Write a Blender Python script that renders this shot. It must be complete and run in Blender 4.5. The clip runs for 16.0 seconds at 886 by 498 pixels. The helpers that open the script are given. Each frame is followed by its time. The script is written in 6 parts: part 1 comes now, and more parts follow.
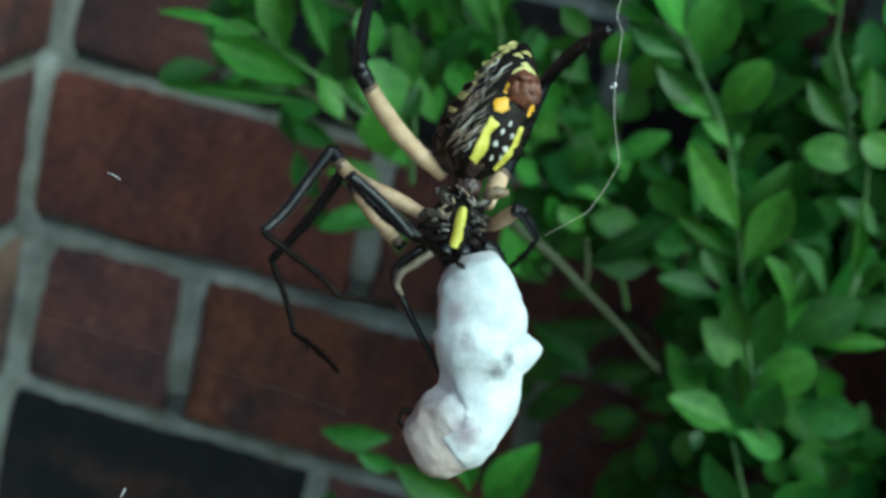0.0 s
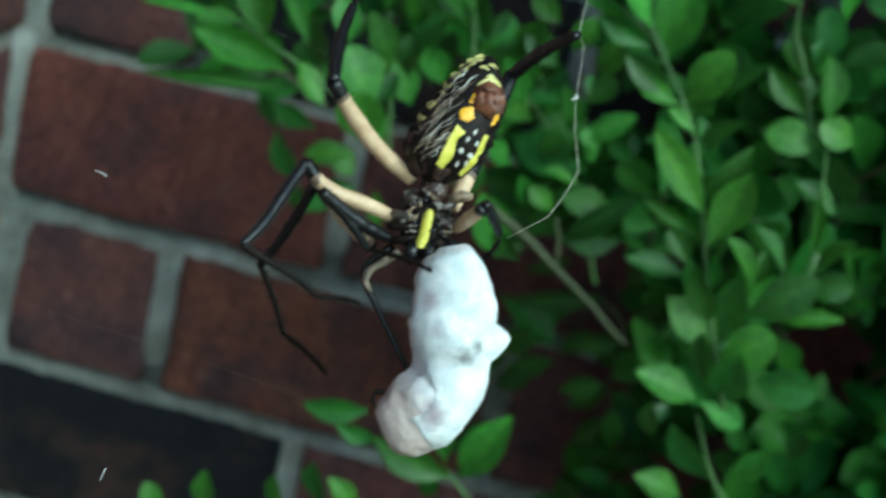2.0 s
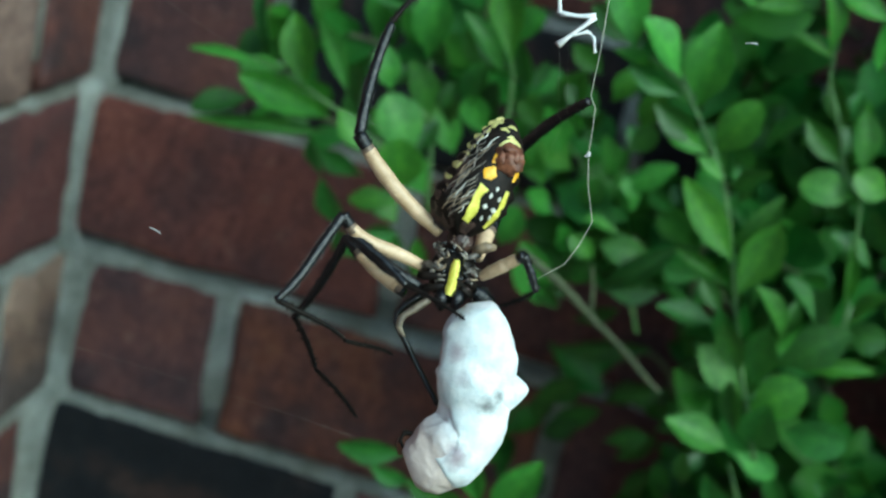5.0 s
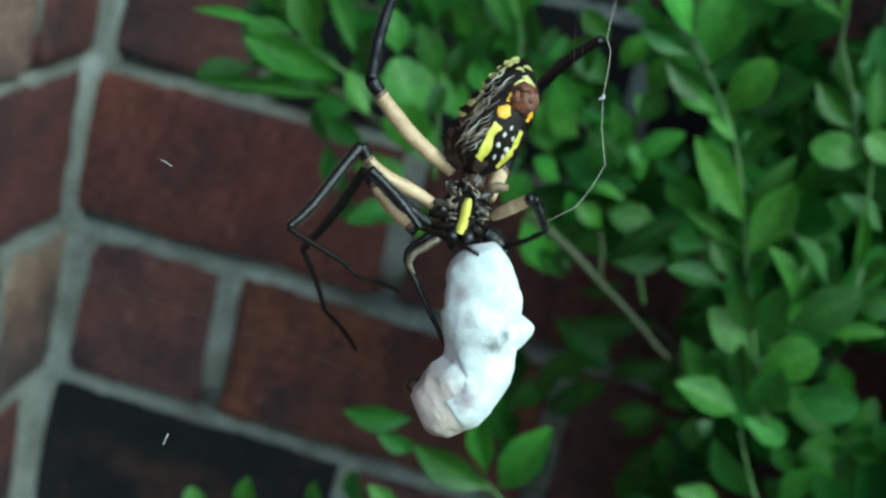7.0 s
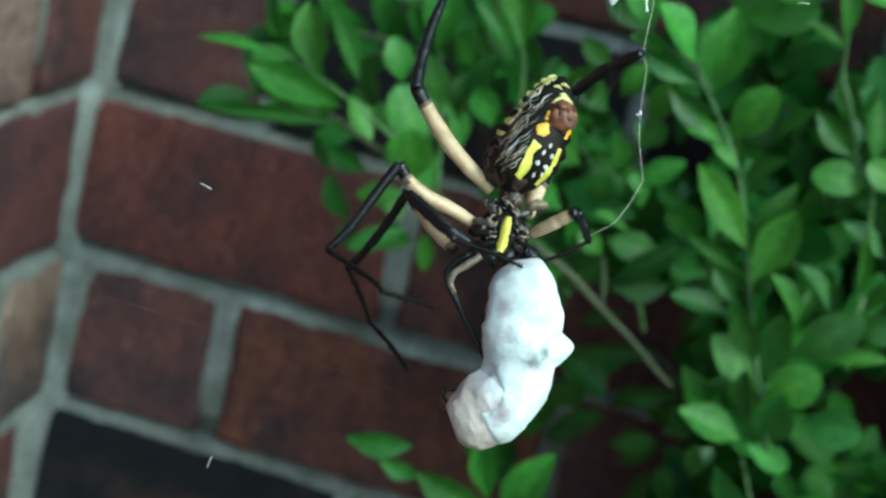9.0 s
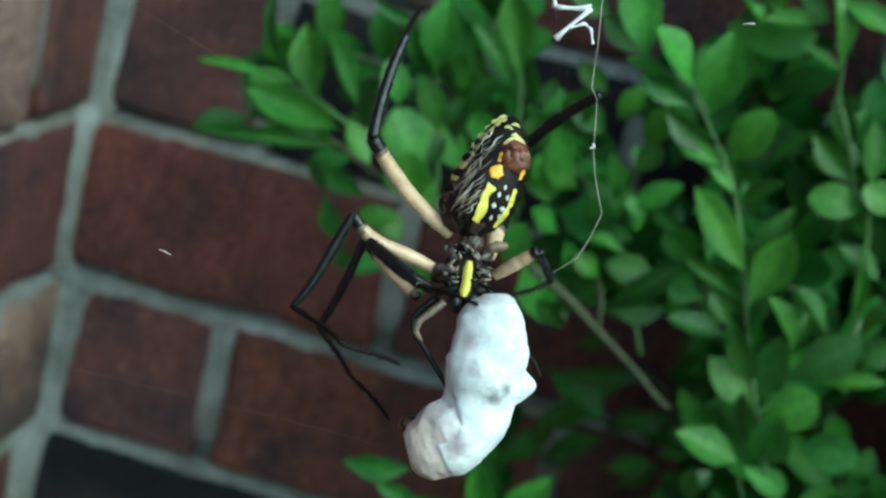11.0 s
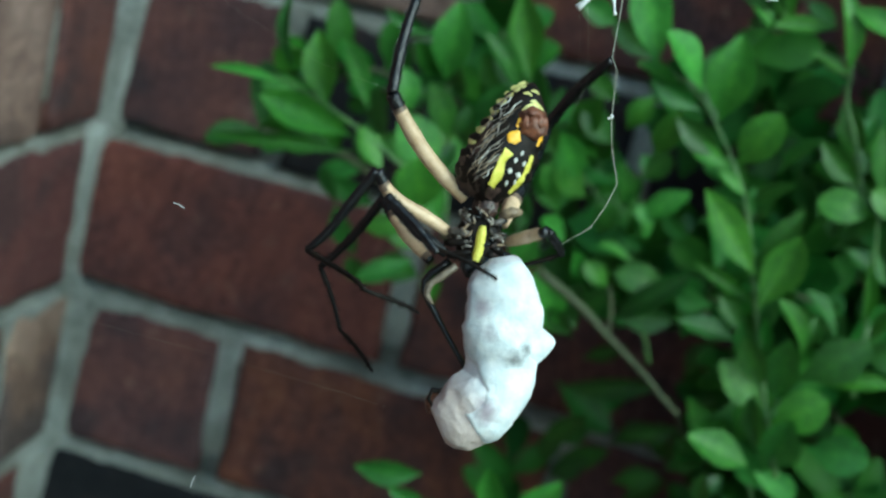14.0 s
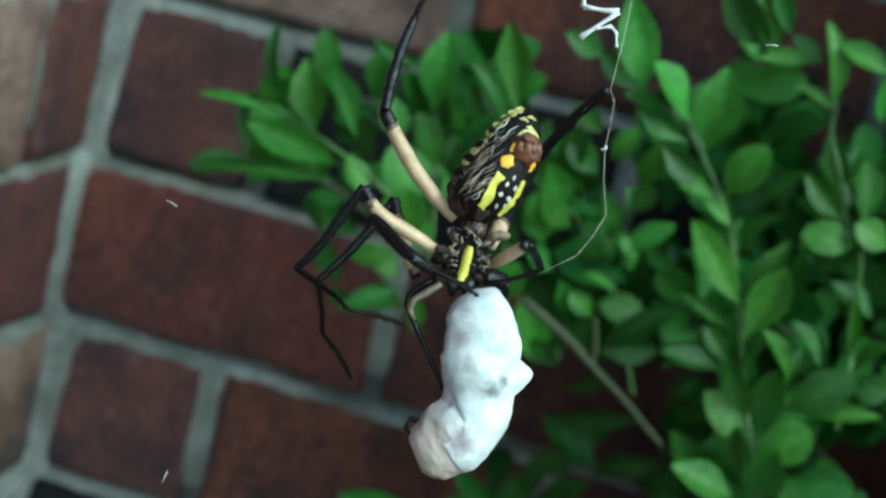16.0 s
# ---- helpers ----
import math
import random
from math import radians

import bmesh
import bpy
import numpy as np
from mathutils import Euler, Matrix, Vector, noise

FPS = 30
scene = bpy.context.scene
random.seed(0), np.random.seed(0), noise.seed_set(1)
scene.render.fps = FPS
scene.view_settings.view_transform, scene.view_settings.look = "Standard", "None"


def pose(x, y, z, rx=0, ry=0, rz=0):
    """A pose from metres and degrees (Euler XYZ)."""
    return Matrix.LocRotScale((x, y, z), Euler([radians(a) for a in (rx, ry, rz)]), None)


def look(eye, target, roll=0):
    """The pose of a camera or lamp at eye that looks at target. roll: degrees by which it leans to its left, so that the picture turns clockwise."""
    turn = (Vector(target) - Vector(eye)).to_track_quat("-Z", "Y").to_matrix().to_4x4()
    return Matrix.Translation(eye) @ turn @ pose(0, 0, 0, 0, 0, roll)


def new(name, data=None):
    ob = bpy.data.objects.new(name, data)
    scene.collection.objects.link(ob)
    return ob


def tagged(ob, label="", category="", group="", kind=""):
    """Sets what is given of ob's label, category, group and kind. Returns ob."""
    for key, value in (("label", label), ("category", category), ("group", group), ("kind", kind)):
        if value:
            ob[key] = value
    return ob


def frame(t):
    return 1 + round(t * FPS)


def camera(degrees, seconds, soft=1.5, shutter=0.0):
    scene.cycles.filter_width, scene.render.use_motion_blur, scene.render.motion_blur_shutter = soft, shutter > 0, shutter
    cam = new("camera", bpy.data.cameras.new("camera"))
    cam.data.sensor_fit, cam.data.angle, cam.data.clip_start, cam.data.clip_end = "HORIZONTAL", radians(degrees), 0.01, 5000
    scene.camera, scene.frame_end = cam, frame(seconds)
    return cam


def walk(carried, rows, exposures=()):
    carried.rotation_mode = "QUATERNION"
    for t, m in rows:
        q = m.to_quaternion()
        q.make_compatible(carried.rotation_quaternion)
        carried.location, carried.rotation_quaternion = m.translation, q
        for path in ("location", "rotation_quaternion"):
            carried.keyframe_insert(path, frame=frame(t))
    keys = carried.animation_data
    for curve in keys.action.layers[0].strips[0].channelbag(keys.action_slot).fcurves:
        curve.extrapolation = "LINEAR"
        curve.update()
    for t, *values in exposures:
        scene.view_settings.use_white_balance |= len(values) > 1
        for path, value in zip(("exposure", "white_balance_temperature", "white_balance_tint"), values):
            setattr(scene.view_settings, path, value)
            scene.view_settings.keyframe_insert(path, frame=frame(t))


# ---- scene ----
cam = camera(34.0, 16.0, soft=2.45, shutter=0.4)
PATH = [
    (0, (0.27601, -0.64845, 0.16599), (0.21324, -0.08053, -0.01711), 12.742),
    (0.5, (0.27135, -0.6485, 0.16641), (0.2246, -0.07943, -0.01792), 12.527),
    (1, (0.27041, -0.64917, 0.17061), (0.22214, -0.079, -0.00989), 12.262),
    (1.5, (0.26577, -0.65117, 0.169), (0.22112, -0.08191, -0.01524), 12.790),
    (2, (0.27321, -0.66248, 0.17449), (0.22818, -0.09641, -0.01926), 13.154),
    (2.5, (0.28579, -0.65651, 0.18468), (0.22078, -0.09369, -0.01281), 12.681),
    (3, (0.28776, -0.66577, 0.18182), (0.21147, -0.10213, -0.00919), 13.383),
    (3.5, (0.29097, -0.66743, 0.1766), (0.21106, -0.10253, -0.00913), 13.570),
    (4, (0.29, -0.66611, 0.17695), (0.20729, -0.10036, -0.00493), 13.199),
    (6.5, (0.28662, -0.66677, 0.16985), (0.20323, -0.10025, -0.00931), 12.779),
    (7, (0.28654, -0.66643, 0.16585), (0.20514, -0.10013, -0.01492), 12.937),
    (7.5, (0.28581, -0.66613, 0.16675), (0.20089, -0.10102, -0.01612), 12.649),
    (8, (0.28349, -0.66608, 0.16289), (0.20006, -0.09978, -0.01694), 12.986),
    (8.5, (0.28361, -0.66782, 0.16419), (0.20235, -0.0991, -0.00888), 13.103),
    (11, (0.28295, -0.66913, 0.16365), (0.20142, -0.09609, 0.00559), 13.137),
    (11.5, (0.28323, -0.66947, 0.16444), (0.19803, -0.09616, 0.00931), 12.836),
    (12, (0.2846, -0.66971, 0.16153), (0.20017, -0.09602, 0.0074), 13.055),
    (12.5, (0.28437, -0.67103, 0.16093), (0.19986, -0.09595, 0.01214), 13.133),
    (13, (0.28413, -0.67124, 0.15873), (0.19915, -0.09469, 0.01603), 13.331),
    (13.5, (0.28312, -0.67438, 0.15829), (0.19692, -0.09867, 0.01293), 13.110),
    (14, (0.28234, -0.67392, 0.15638), (0.19725, -0.09819, 0.01047), 13.082),
    (14.5, (0.28192, -0.67425, 0.1567), (0.19971, -0.09705, 0.01499), 13.190),
    (15, (0.27994, -0.67711, 0.15646), (0.19892, -0.09866, 0.01925), 13.250),
    (15.5, (0.28185, -0.67801, 0.15688), (0.20148, -0.09806, 0.02571), 13.383),
    (16, (0.28126, -0.67522, 0.15434), (0.20017, -0.09519, 0.02402), 13.679),
]
walk(cam, [(t, look(eye, target, roll)) for t, eye, target, roll in PATH], [(0, 0.83, 5680, -19), (2.2, 0.98, 5680, -19), (3.5, 1.07, 5680, -19), (4.2, 1.11, 5680, -19), (6.3, 1.00, 5680, -19), (8, 1.02, 5680, -19), (8.6, 1.17, 5680, -19), (11, 1.00, 5680, -19), (16, 1.00, 5680, -19)])
cam.data.dof.use_dof = True
cam.data.dof.focus_distance = 0.171
cam.data.dof.aperture_fstop = 35.0

# ---- light: open shade, a broad soft brightness from the upper right ----
world = bpy.data.worlds.new("sky")
scene.world = world
world.use_nodes = True
sky = world.node_tree.nodes.new("ShaderNodeTexSky")
sky.sky_type = "NISHITA"
sky.sun_disc = False
sky.sun_elevation = radians(38)
sky.sun_rotation = radians(128)
background = world.node_tree.nodes["Background"]
background.inputs["Strength"].default_value = 0.15
world.node_tree.links.new(sky.outputs["Color"], background.inputs["Color"])
sun_data = bpy.data.lights.new("sun", "SUN")
sun_data.energy = 1.35
sun_data.angle = radians(35)
sun_data.color = (1.0, 0.97, 0.93)
sun = new("sun", sun_data)
sun.matrix_world = look((1.6, -1.0, 1.5), (0, 0, 0))

# ---- materials ----


def material(name, base, rough=0.6, metal=0.0, spec=0.5):
    m = bpy.data.materials.new(name)
    m.use_nodes = True
    b = m.node_tree.nodes["Principled BSDF"]
    b.inputs["Base Color"].default_value = (*base, 1)
    b.inputs["Roughness"].default_value = rough
    b.inputs["Metallic"].default_value = metal
    b.inputs["Specular IOR Level"].default_value = spec
    return m


def node(m, kind, **values):
    n = m.node_tree.nodes.new(kind)
    for key, value in values.items():
        n.inputs[key].default_value = value
    return n


def wire(m, a, out, b, into):
    m.node_tree.links.new(a.outputs[out], b.inputs[into])


def noise_of(m, scale, detail=6.0, rough=0.6, coord="Object"):
    tc = node(m, "ShaderNodeTexCoord")
    n = node(m, "ShaderNodeTexNoise", Scale=scale, Detail=detail, Roughness=rough)
    wire(m, tc, coord, n, "Vector")
    return n


def ramp_of(m, source, out, stops):
    r = node(m, "ShaderNodeValToRGB")
    ramp = r.color_ramp
    while len(ramp.elements) < len(stops):
        ramp.elements.new(0.5)
    for e, (place, colour) in zip(ramp.elements, stops):
        e.position, e.color = place, (*colour, 1)
    wire(m, source, out, r, "Fac")
    return r


def mixed(m, fac_node, fac_out, a, a_out, b, b_out, blend="MIX"):
    x = m.node_tree.nodes.new("ShaderNodeMix")
    x.data_type, x.blend_type = "RGBA", blend
    if fac_node is None:
        x.inputs[0].default_value = fac_out
    else:
        m.node_tree.links.new(fac_node.outputs[fac_out], x.inputs[0])
    m.node_tree.links.new(a.outputs[a_out], x.inputs[6])
    m.node_tree.links.new(b.outputs[b_out], x.inputs[7])
    return x


def bumped(m, source, out, strength, distance):
    b = node(m, "ShaderNodeBump", Strength=strength, Distance=distance)
    wire(m, source, out, b, "Height")
    wire(m, b, "Normal", m.node_tree.nodes["Principled BSDF"], "Normal")
    return b


def brick_material(name, dark, mid, light, scuffed=0.6, patchy=1.0):
    """Fired clay: broad flashed patches and blotches of a dark skin over a redder body, drag marks, pale scuffs, a pitted face; each brick differs."""
    m = material(name, mid, 0.85, spec=0.25)
    info = node(m, "ShaderNodeObjectInfo")
    tc = node(m, "ShaderNodeTexCoord")
    shift = node(m, "ShaderNodeVectorMath")
    shift.operation = "SCALE"
    wire(m, info, "Location", shift, 0)
    shift.inputs["Scale"].default_value = 7.3
    add = node(m, "ShaderNodeVectorMath")
    wire(m, tc, "Object", add, 0)
    wire(m, shift, 0, add, 1)
    flash = node(m, "ShaderNodeTexNoise", Scale=17.0, Detail=3.0, Roughness=0.5, Distortion=0.4)
    wire(m, add, 0, flash, "Vector")
    blot = node(m, "ShaderNodeTexNoise", Scale=48.0, Detail=8.0, Roughness=0.68)
    wire(m, add, 0, blot, "Vector")
    tall = node(m, "ShaderNodeMapping")
    wire(m, add, 0, tall, "Vector")
    tall.inputs["Scale"].default_value = (1.0, 1.0, 0.22)
    drag = node(m, "ShaderNodeTexNoise", Scale=330.0, Detail=5.0, Roughness=0.65)
    wire(m, tall, "Vector", drag, "Vector")
    grain = node(m, "ShaderNodeTexNoise", Scale=420.0, Detail=6.0, Roughness=0.7)
    wire(m, add, 0, grain, "Vector")
    scuff = node(m, "ShaderNodeTexNoise", Scale=95.0, Detail=7.0, Roughness=0.75)
    wire(m, add, 0, scuff, "Vector")
    level = node(m, "ShaderNodeMix", Factor=0.62 * patchy)
    wire(m, blot, "Fac", level, "A")
    wire(m, flash, "Fac", level, "B")
    body = ramp_of(m, level, "Result", [(0.41, dark), (0.51, mid), (0.62, light)])
    fine = ramp_of(m, grain, "Fac", [(0.36, (0.52, 0.5, 0.5)), (0.64, (1.34, 1.3, 1.28))])
    worked = mixed(m, None, 1.0, body, "Color", fine, "Color", "MULTIPLY")
    lines = ramp_of(m, drag, "Fac", [(0.34, (0.8, 0.79, 0.8)), (0.52, (1, 1, 1)), (0.7, (1.17, 1.15, 1.13))])
    worked = mixed(m, None, 1.0, worked, 2, lines, "Color", "MULTIPLY")
    pale = node(m, "ShaderNodeRGB")
    pale.outputs[0].default_value = (0.3, 0.22, 0.18, 1)
    mask = ramp_of(m, scuff, "Fac", [(0.58, (0, 0, 0)), (0.78, (scuffed, scuffed, scuffed))])
    worn = mixed(m, mask, "Color", worked, 2, pale, 0)
    tone = node(m, "ShaderNodeMapRange")
    wire(m, info, "Random", tone, "Value")
    tone.inputs["To Min"].default_value = 0.86
    tone.inputs["To Max"].default_value = 1.12
    hsv = node(m, "ShaderNodeHueSaturation")
    odd = node(m, "ShaderNodeTexWhiteNoise")
    wire(m, info, "Location", odd, "Vector")
    for into, low, high in (("Hue", 0.494, 0.508), ("Saturation", 0.94, 1.14)):
        span = node(m, "ShaderNodeMapRange")
        wire(m, odd, "Value", span, "Value")
        span.inputs["To Min"].default_value = low
        span.inputs["To Max"].default_value = high
        wire(m, span, "Result", hsv, into)
    wire(m, tone, "Result", hsv, "Value")
    m.node_tree.links.new(worn.outputs[2], hsv.inputs["Color"])
    wire(m, hsv, "Color", m.node_tree.nodes["Principled BSDF"], "Base Color")
    high = node(m, "ShaderNodeMath")
    wire(m, grain, "Fac", high, 0)
    wire(m, scuff, "Fac", high, 1)
    bumped(m, high, "Value", 0.5, 0.0012)
    return m


BRICK_RED = brick_material("brick_red", (0.086, 0.045, 0.047), (0.127, 0.054, 0.052), (0.158, 0.065, 0.058))
BRICK_PLUM = brick_material("brick_plum", (0.046, 0.034, 0.039), (0.092, 0.050, 0.052), (0.130, 0.063, 0.058), 0.5)
BRICK_RUST = brick_material("brick_rust", (0.054, 0.036, 0.039), (0.112, 0.052, 0.047), (0.184, 0.078, 0.055))
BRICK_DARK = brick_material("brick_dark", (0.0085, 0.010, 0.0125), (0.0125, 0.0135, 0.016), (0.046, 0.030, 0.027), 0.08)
BRICK_TAN = brick_material("brick_tan", (0.080, 0.064, 0.062), (0.165, 0.114, 0.095), (0.27, 0.20, 0.168))

MORTAR = material("mortar", (0.34, 0.36, 0.33), 0.95, spec=0.2)
big, small = noise_of(MORTAR, 30.0), noise_of(MORTAR, 500.0, 8.0, 0.75)
tint = ramp_of(MORTAR, big, "Fac", [(0.3, (0.215, 0.232, 0.215)), (0.5, (0.36, 0.383, 0.356)), (0.72, (0.47, 0.495, 0.462))])
sand = ramp_of(MORTAR, small, "Fac", [(0.38, (0.55, 0.55, 0.56)), (0.62, (1.35, 1.36, 1.36))])
grime = noise_of(MORTAR, 9.0, 7.0, 0.7)
dirty = ramp_of(MORTAR, grime, "Fac", [(0.38, (0.46, 0.44, 0.40)), (0.6, (1.06, 1.06, 1.06))])
tint = mixed(MORTAR, None, 1.0, tint, "Color", dirty, "Color", "MULTIPLY")
both = mixed(MORTAR, None, 1.0, tint, 2, sand, "Color", "MULTIPLY")
MORTAR.node_tree.links.new(both.outputs[2], MORTAR.node_tree.nodes["Principled BSDF"].inputs["Base Color"])
bumped(MORTAR, small, "Fac", 0.8, 0.0022)

SOIL = material("soil", (0.05, 0.035, 0.025), 0.95)
lumps = noise_of(SOIL, 60.0, 8.0, 0.7)
tint = ramp_of(SOIL, lumps, "Fac", [(0.3, (0.02, 0.014, 0.01)), (0.7, (0.09, 0.062, 0.04))])
wire(SOIL, tint, "Color", SOIL.node_tree.nodes["Principled BSDF"], "Base Color")
bumped(SOIL, lumps, "Fac", 0.8, 0.01)


def leaf_material(name, dark, light, per_island):
    """Waxy leaf: tone differs leaf by leaf, faint veins and blotches, a little light shines through."""
    m = material(name, light, 0.5 if not per_island else 0.55, spec=0.48 if not per_island else 0.2)
    b = m.node_tree.nodes["Principled BSDF"]
    tone = node(m, "ShaderNodeNewGeometry" if per_island else "ShaderNodeObjectInfo")
    key = "Random Per Island" if per_island else "Random"
    leafy = ramp_of(m, tone, key, [(0.0, dark), (0.35, tuple(v * k for v, k in zip(light, (0.93, 0.86, 0.8)))), (0.6, light), (0.8, tuple(v * k for v, k in zip(light, (0.92, 1.05, 1.4)))), (1.0, tuple(v * k for v, k in zip(light, (1.15, 1.22, 1.75))))])
    spots = noise_of(m, 140.0 if per_island else 3.0, 5.0, 0.6)
    shade = ramp_of(m, spots, "Fac", [(0.3, (0.6, 0.66, 0.62)), (0.7, (1.28, 1.2, 1.12))])
    mix = mixed(m, None, 1.0, leafy, "Color", shade, "Color", "MULTIPLY")
    m.node_tree.links.new(mix.outputs[2], b.inputs["Base Color"])
    if not per_island:
        tc = node(m, "ShaderNodeTexCoord")
        split = node(m, "ShaderNodeSeparateXYZ")
        wire(m, tc, "Object", split, "Vector")
        away = node(m, "ShaderNodeMath")
        away.operation = "ABSOLUTE"
        wire(m, split, "Y", away, 0)
        rib = ramp_of(m, away, "Value", [(0.0, (1.3, 1.22, 1.2)), (0.03, (1.15, 1.1, 1.08)), (0.07, (1, 1, 1))])
        along = node(m, "ShaderNodeMath")
        along.operation = "MULTIPLY"
        wire(m, away, "Value", along, 0)
        along.inputs[1].default_value = 0.8
        slant = node(m, "ShaderNodeMath")
        slant.operation = "SUBTRACT"
        wire(m, split, "X", slant, 0)
        wire(m, along, "Value", slant, 1)
        comb = node(m, "ShaderNodeCombineXYZ")
        wire(m, slant, "Value", comb, "X")
        veins = node(m, "ShaderNodeTexWave", Scale=2.6, Distortion=1.0)
        wire(m, comb, "Vector", veins, "Vector")
        faint = ramp_of(m, veins, "Fac", [(0.0, (0.88, 0.9, 0.88)), (0.8, (1, 1, 1)), (1.0, (1.14, 1.12, 1.1))])
        mix = mixed(m, None, 1.0, mix, 2, rib, "Color", "MULTIPLY")
        mix = mixed(m, None, 1.0, mix, 2, faint, "Color", "MULTIPLY")
        mottle = noise_of(m, 8.0, 4.0, 0.65)
        patch = ramp_of(m, mottle, "Fac", [(0.36, (0.72, 0.76, 0.74)), (0.52, (1, 1, 1)), (0.66, (1.3, 1.24, 1.3))])
        mix = mixed(m, None, 1.0, mix, 2, patch, "Color", "MULTIPLY")
        m.node_tree.links.new(mix.outputs[2], b.inputs["Base Color"])
        wax = ramp_of(m, mottle, "Fac", [(0.35, (0.62, 0.62, 0.62)), (0.65, (0.4, 0.4, 0.4))])
        wire(m, wax, "Color", b, "Roughness")
    glow = node(m, "ShaderNodeBsdfTranslucent")
    m.node_tree.links.new(mix.outputs[2], glow.inputs["Color"])
    add = node(m, "ShaderNodeMixShader", Fac=0.25)
    wire(m, b, "BSDF", add, 1)
    wire(m, glow, "BSDF", add, 2)
    wire(m, add, "Shader", m.node_tree.nodes["Material Output"], "Surface")
    bumped(m, spots, "Fac", 0.35, 0.0008)
    return m


def body_material(name, low, high, rough, scale=900.0, spec=0.5, bump=0.25):
    m = material(name, high, rough, spec=spec)
    n = noise_of(m, scale, 5.0, 0.65)
    t = ramp_of(m, n, "Fac", [(0.35, low), (0.68, high)])
    wire(m, t, "Color", m.node_tree.nodes["Principled BSDF"], "Base Color")
    bumped(m, n, "Fac", bump, 0.0002)
    return m


LEAF = leaf_material("leaf", (0.030, 0.117, 0.014), (0.067, 0.226, 0.021), False)
# the same leaf darkened: shade on turned or tucked leaves put into the colour
LEAF_SHADED = leaf_material("leaf_shaded", (0.019, 0.077, 0.011), (0.041, 0.148, 0.016), False)
# inner leaves: the shrub's inside shade is painted in as a darker green
LEAF_BACK_SHADED = leaf_material("leaf_inner_shaded", (0.015, 0.062, 0.009), (0.040, 0.145, 0.016), True)
STEM_GREEN = body_material("stem_green", (0.040, 0.052, 0.022), (0.098, 0.118, 0.052), 0.7, 350.0)
SHOOT = body_material("shoot_green", (0.050, 0.115, 0.030), (0.105, 0.21, 0.055), 0.6, 350.0)
BARK = material("bark", (0.10, 0.085, 0.05), 0.85)
streak = noise_of(BARK, 300.0)
tint = ramp_of(BARK, streak, "Fac", [(0.3, (0.055, 0.045, 0.028)), (0.7, (0.16, 0.14, 0.085))])
wire(BARK, tint, "Color", BARK.node_tree.nodes["Principled BSDF"], "Base Color")


BLACK = body_material("spider_black", (0.003, 0.003, 0.003), (0.010, 0.011, 0.013), 0.27, 1600.0, spec=0.5, bump=0.7)
DARK_BROWN = body_material("spider_dark_brown", (0.003, 0.003, 0.003), (0.018, 0.013, 0.010), 0.5, spec=0.12)
IVORY = body_material("spider_ivory", (0.42, 0.288, 0.166), (0.645, 0.475, 0.308), 0.42, 420.0)
GREY = body_material("spider_grey", (0.03, 0.027, 0.024), (0.32, 0.285, 0.235), 0.45, 1100.0)
DUSKY = body_material("spider_dusky", (0.010, 0.008, 0.007), (0.13, 0.11, 0.09), 0.42, 900.0)
TAWNY = body_material("spider_tawny", (0.10, 0.07, 0.045), (0.36, 0.27, 0.17), 0.45, 700.0)
PALP = body_material("spider_feeler", (0.05, 0.04, 0.028), (0.26, 0.21, 0.15), 0.5, 700.0)
RUSTY_GREY = body_material("spider_rusty_grey", (0.05, 0.035, 0.028), (0.26, 0.18, 0.12), 0.45, 1000.0)
FLANK = body_material("spider_flank", (0.006, 0.004, 0.004), (0.075, 0.040, 0.030), 0.45, 800.0)
YELLOW = body_material("spider_yellow", (0.56, 0.50, 0.05), (0.76, 0.72, 0.14), 0.5)
PALE_YELLOW = body_material("spider_pale_yellow", (0.45, 0.42, 0.13), (0.74, 0.70, 0.28), 0.5)
ORANGE = body_material("spider_orange", (0.72, 0.36, 0.01), (0.90, 0.52, 0.03), 0.45)
RUST = body_material("spider_rust", (0.050, 0.018, 0.010), (0.27, 0.105, 0.055), 0.42, 1000.0, bump=0.8)
CHALK = body_material("spider_white", (0.50, 0.50, 0.44), (0.78, 0.78, 0.72), 0.5)
SILK = body_material("silk", (0.58, 0.58, 0.58), (0.76, 0.76, 0.76), 0.55, 260.0, bump=0.6)


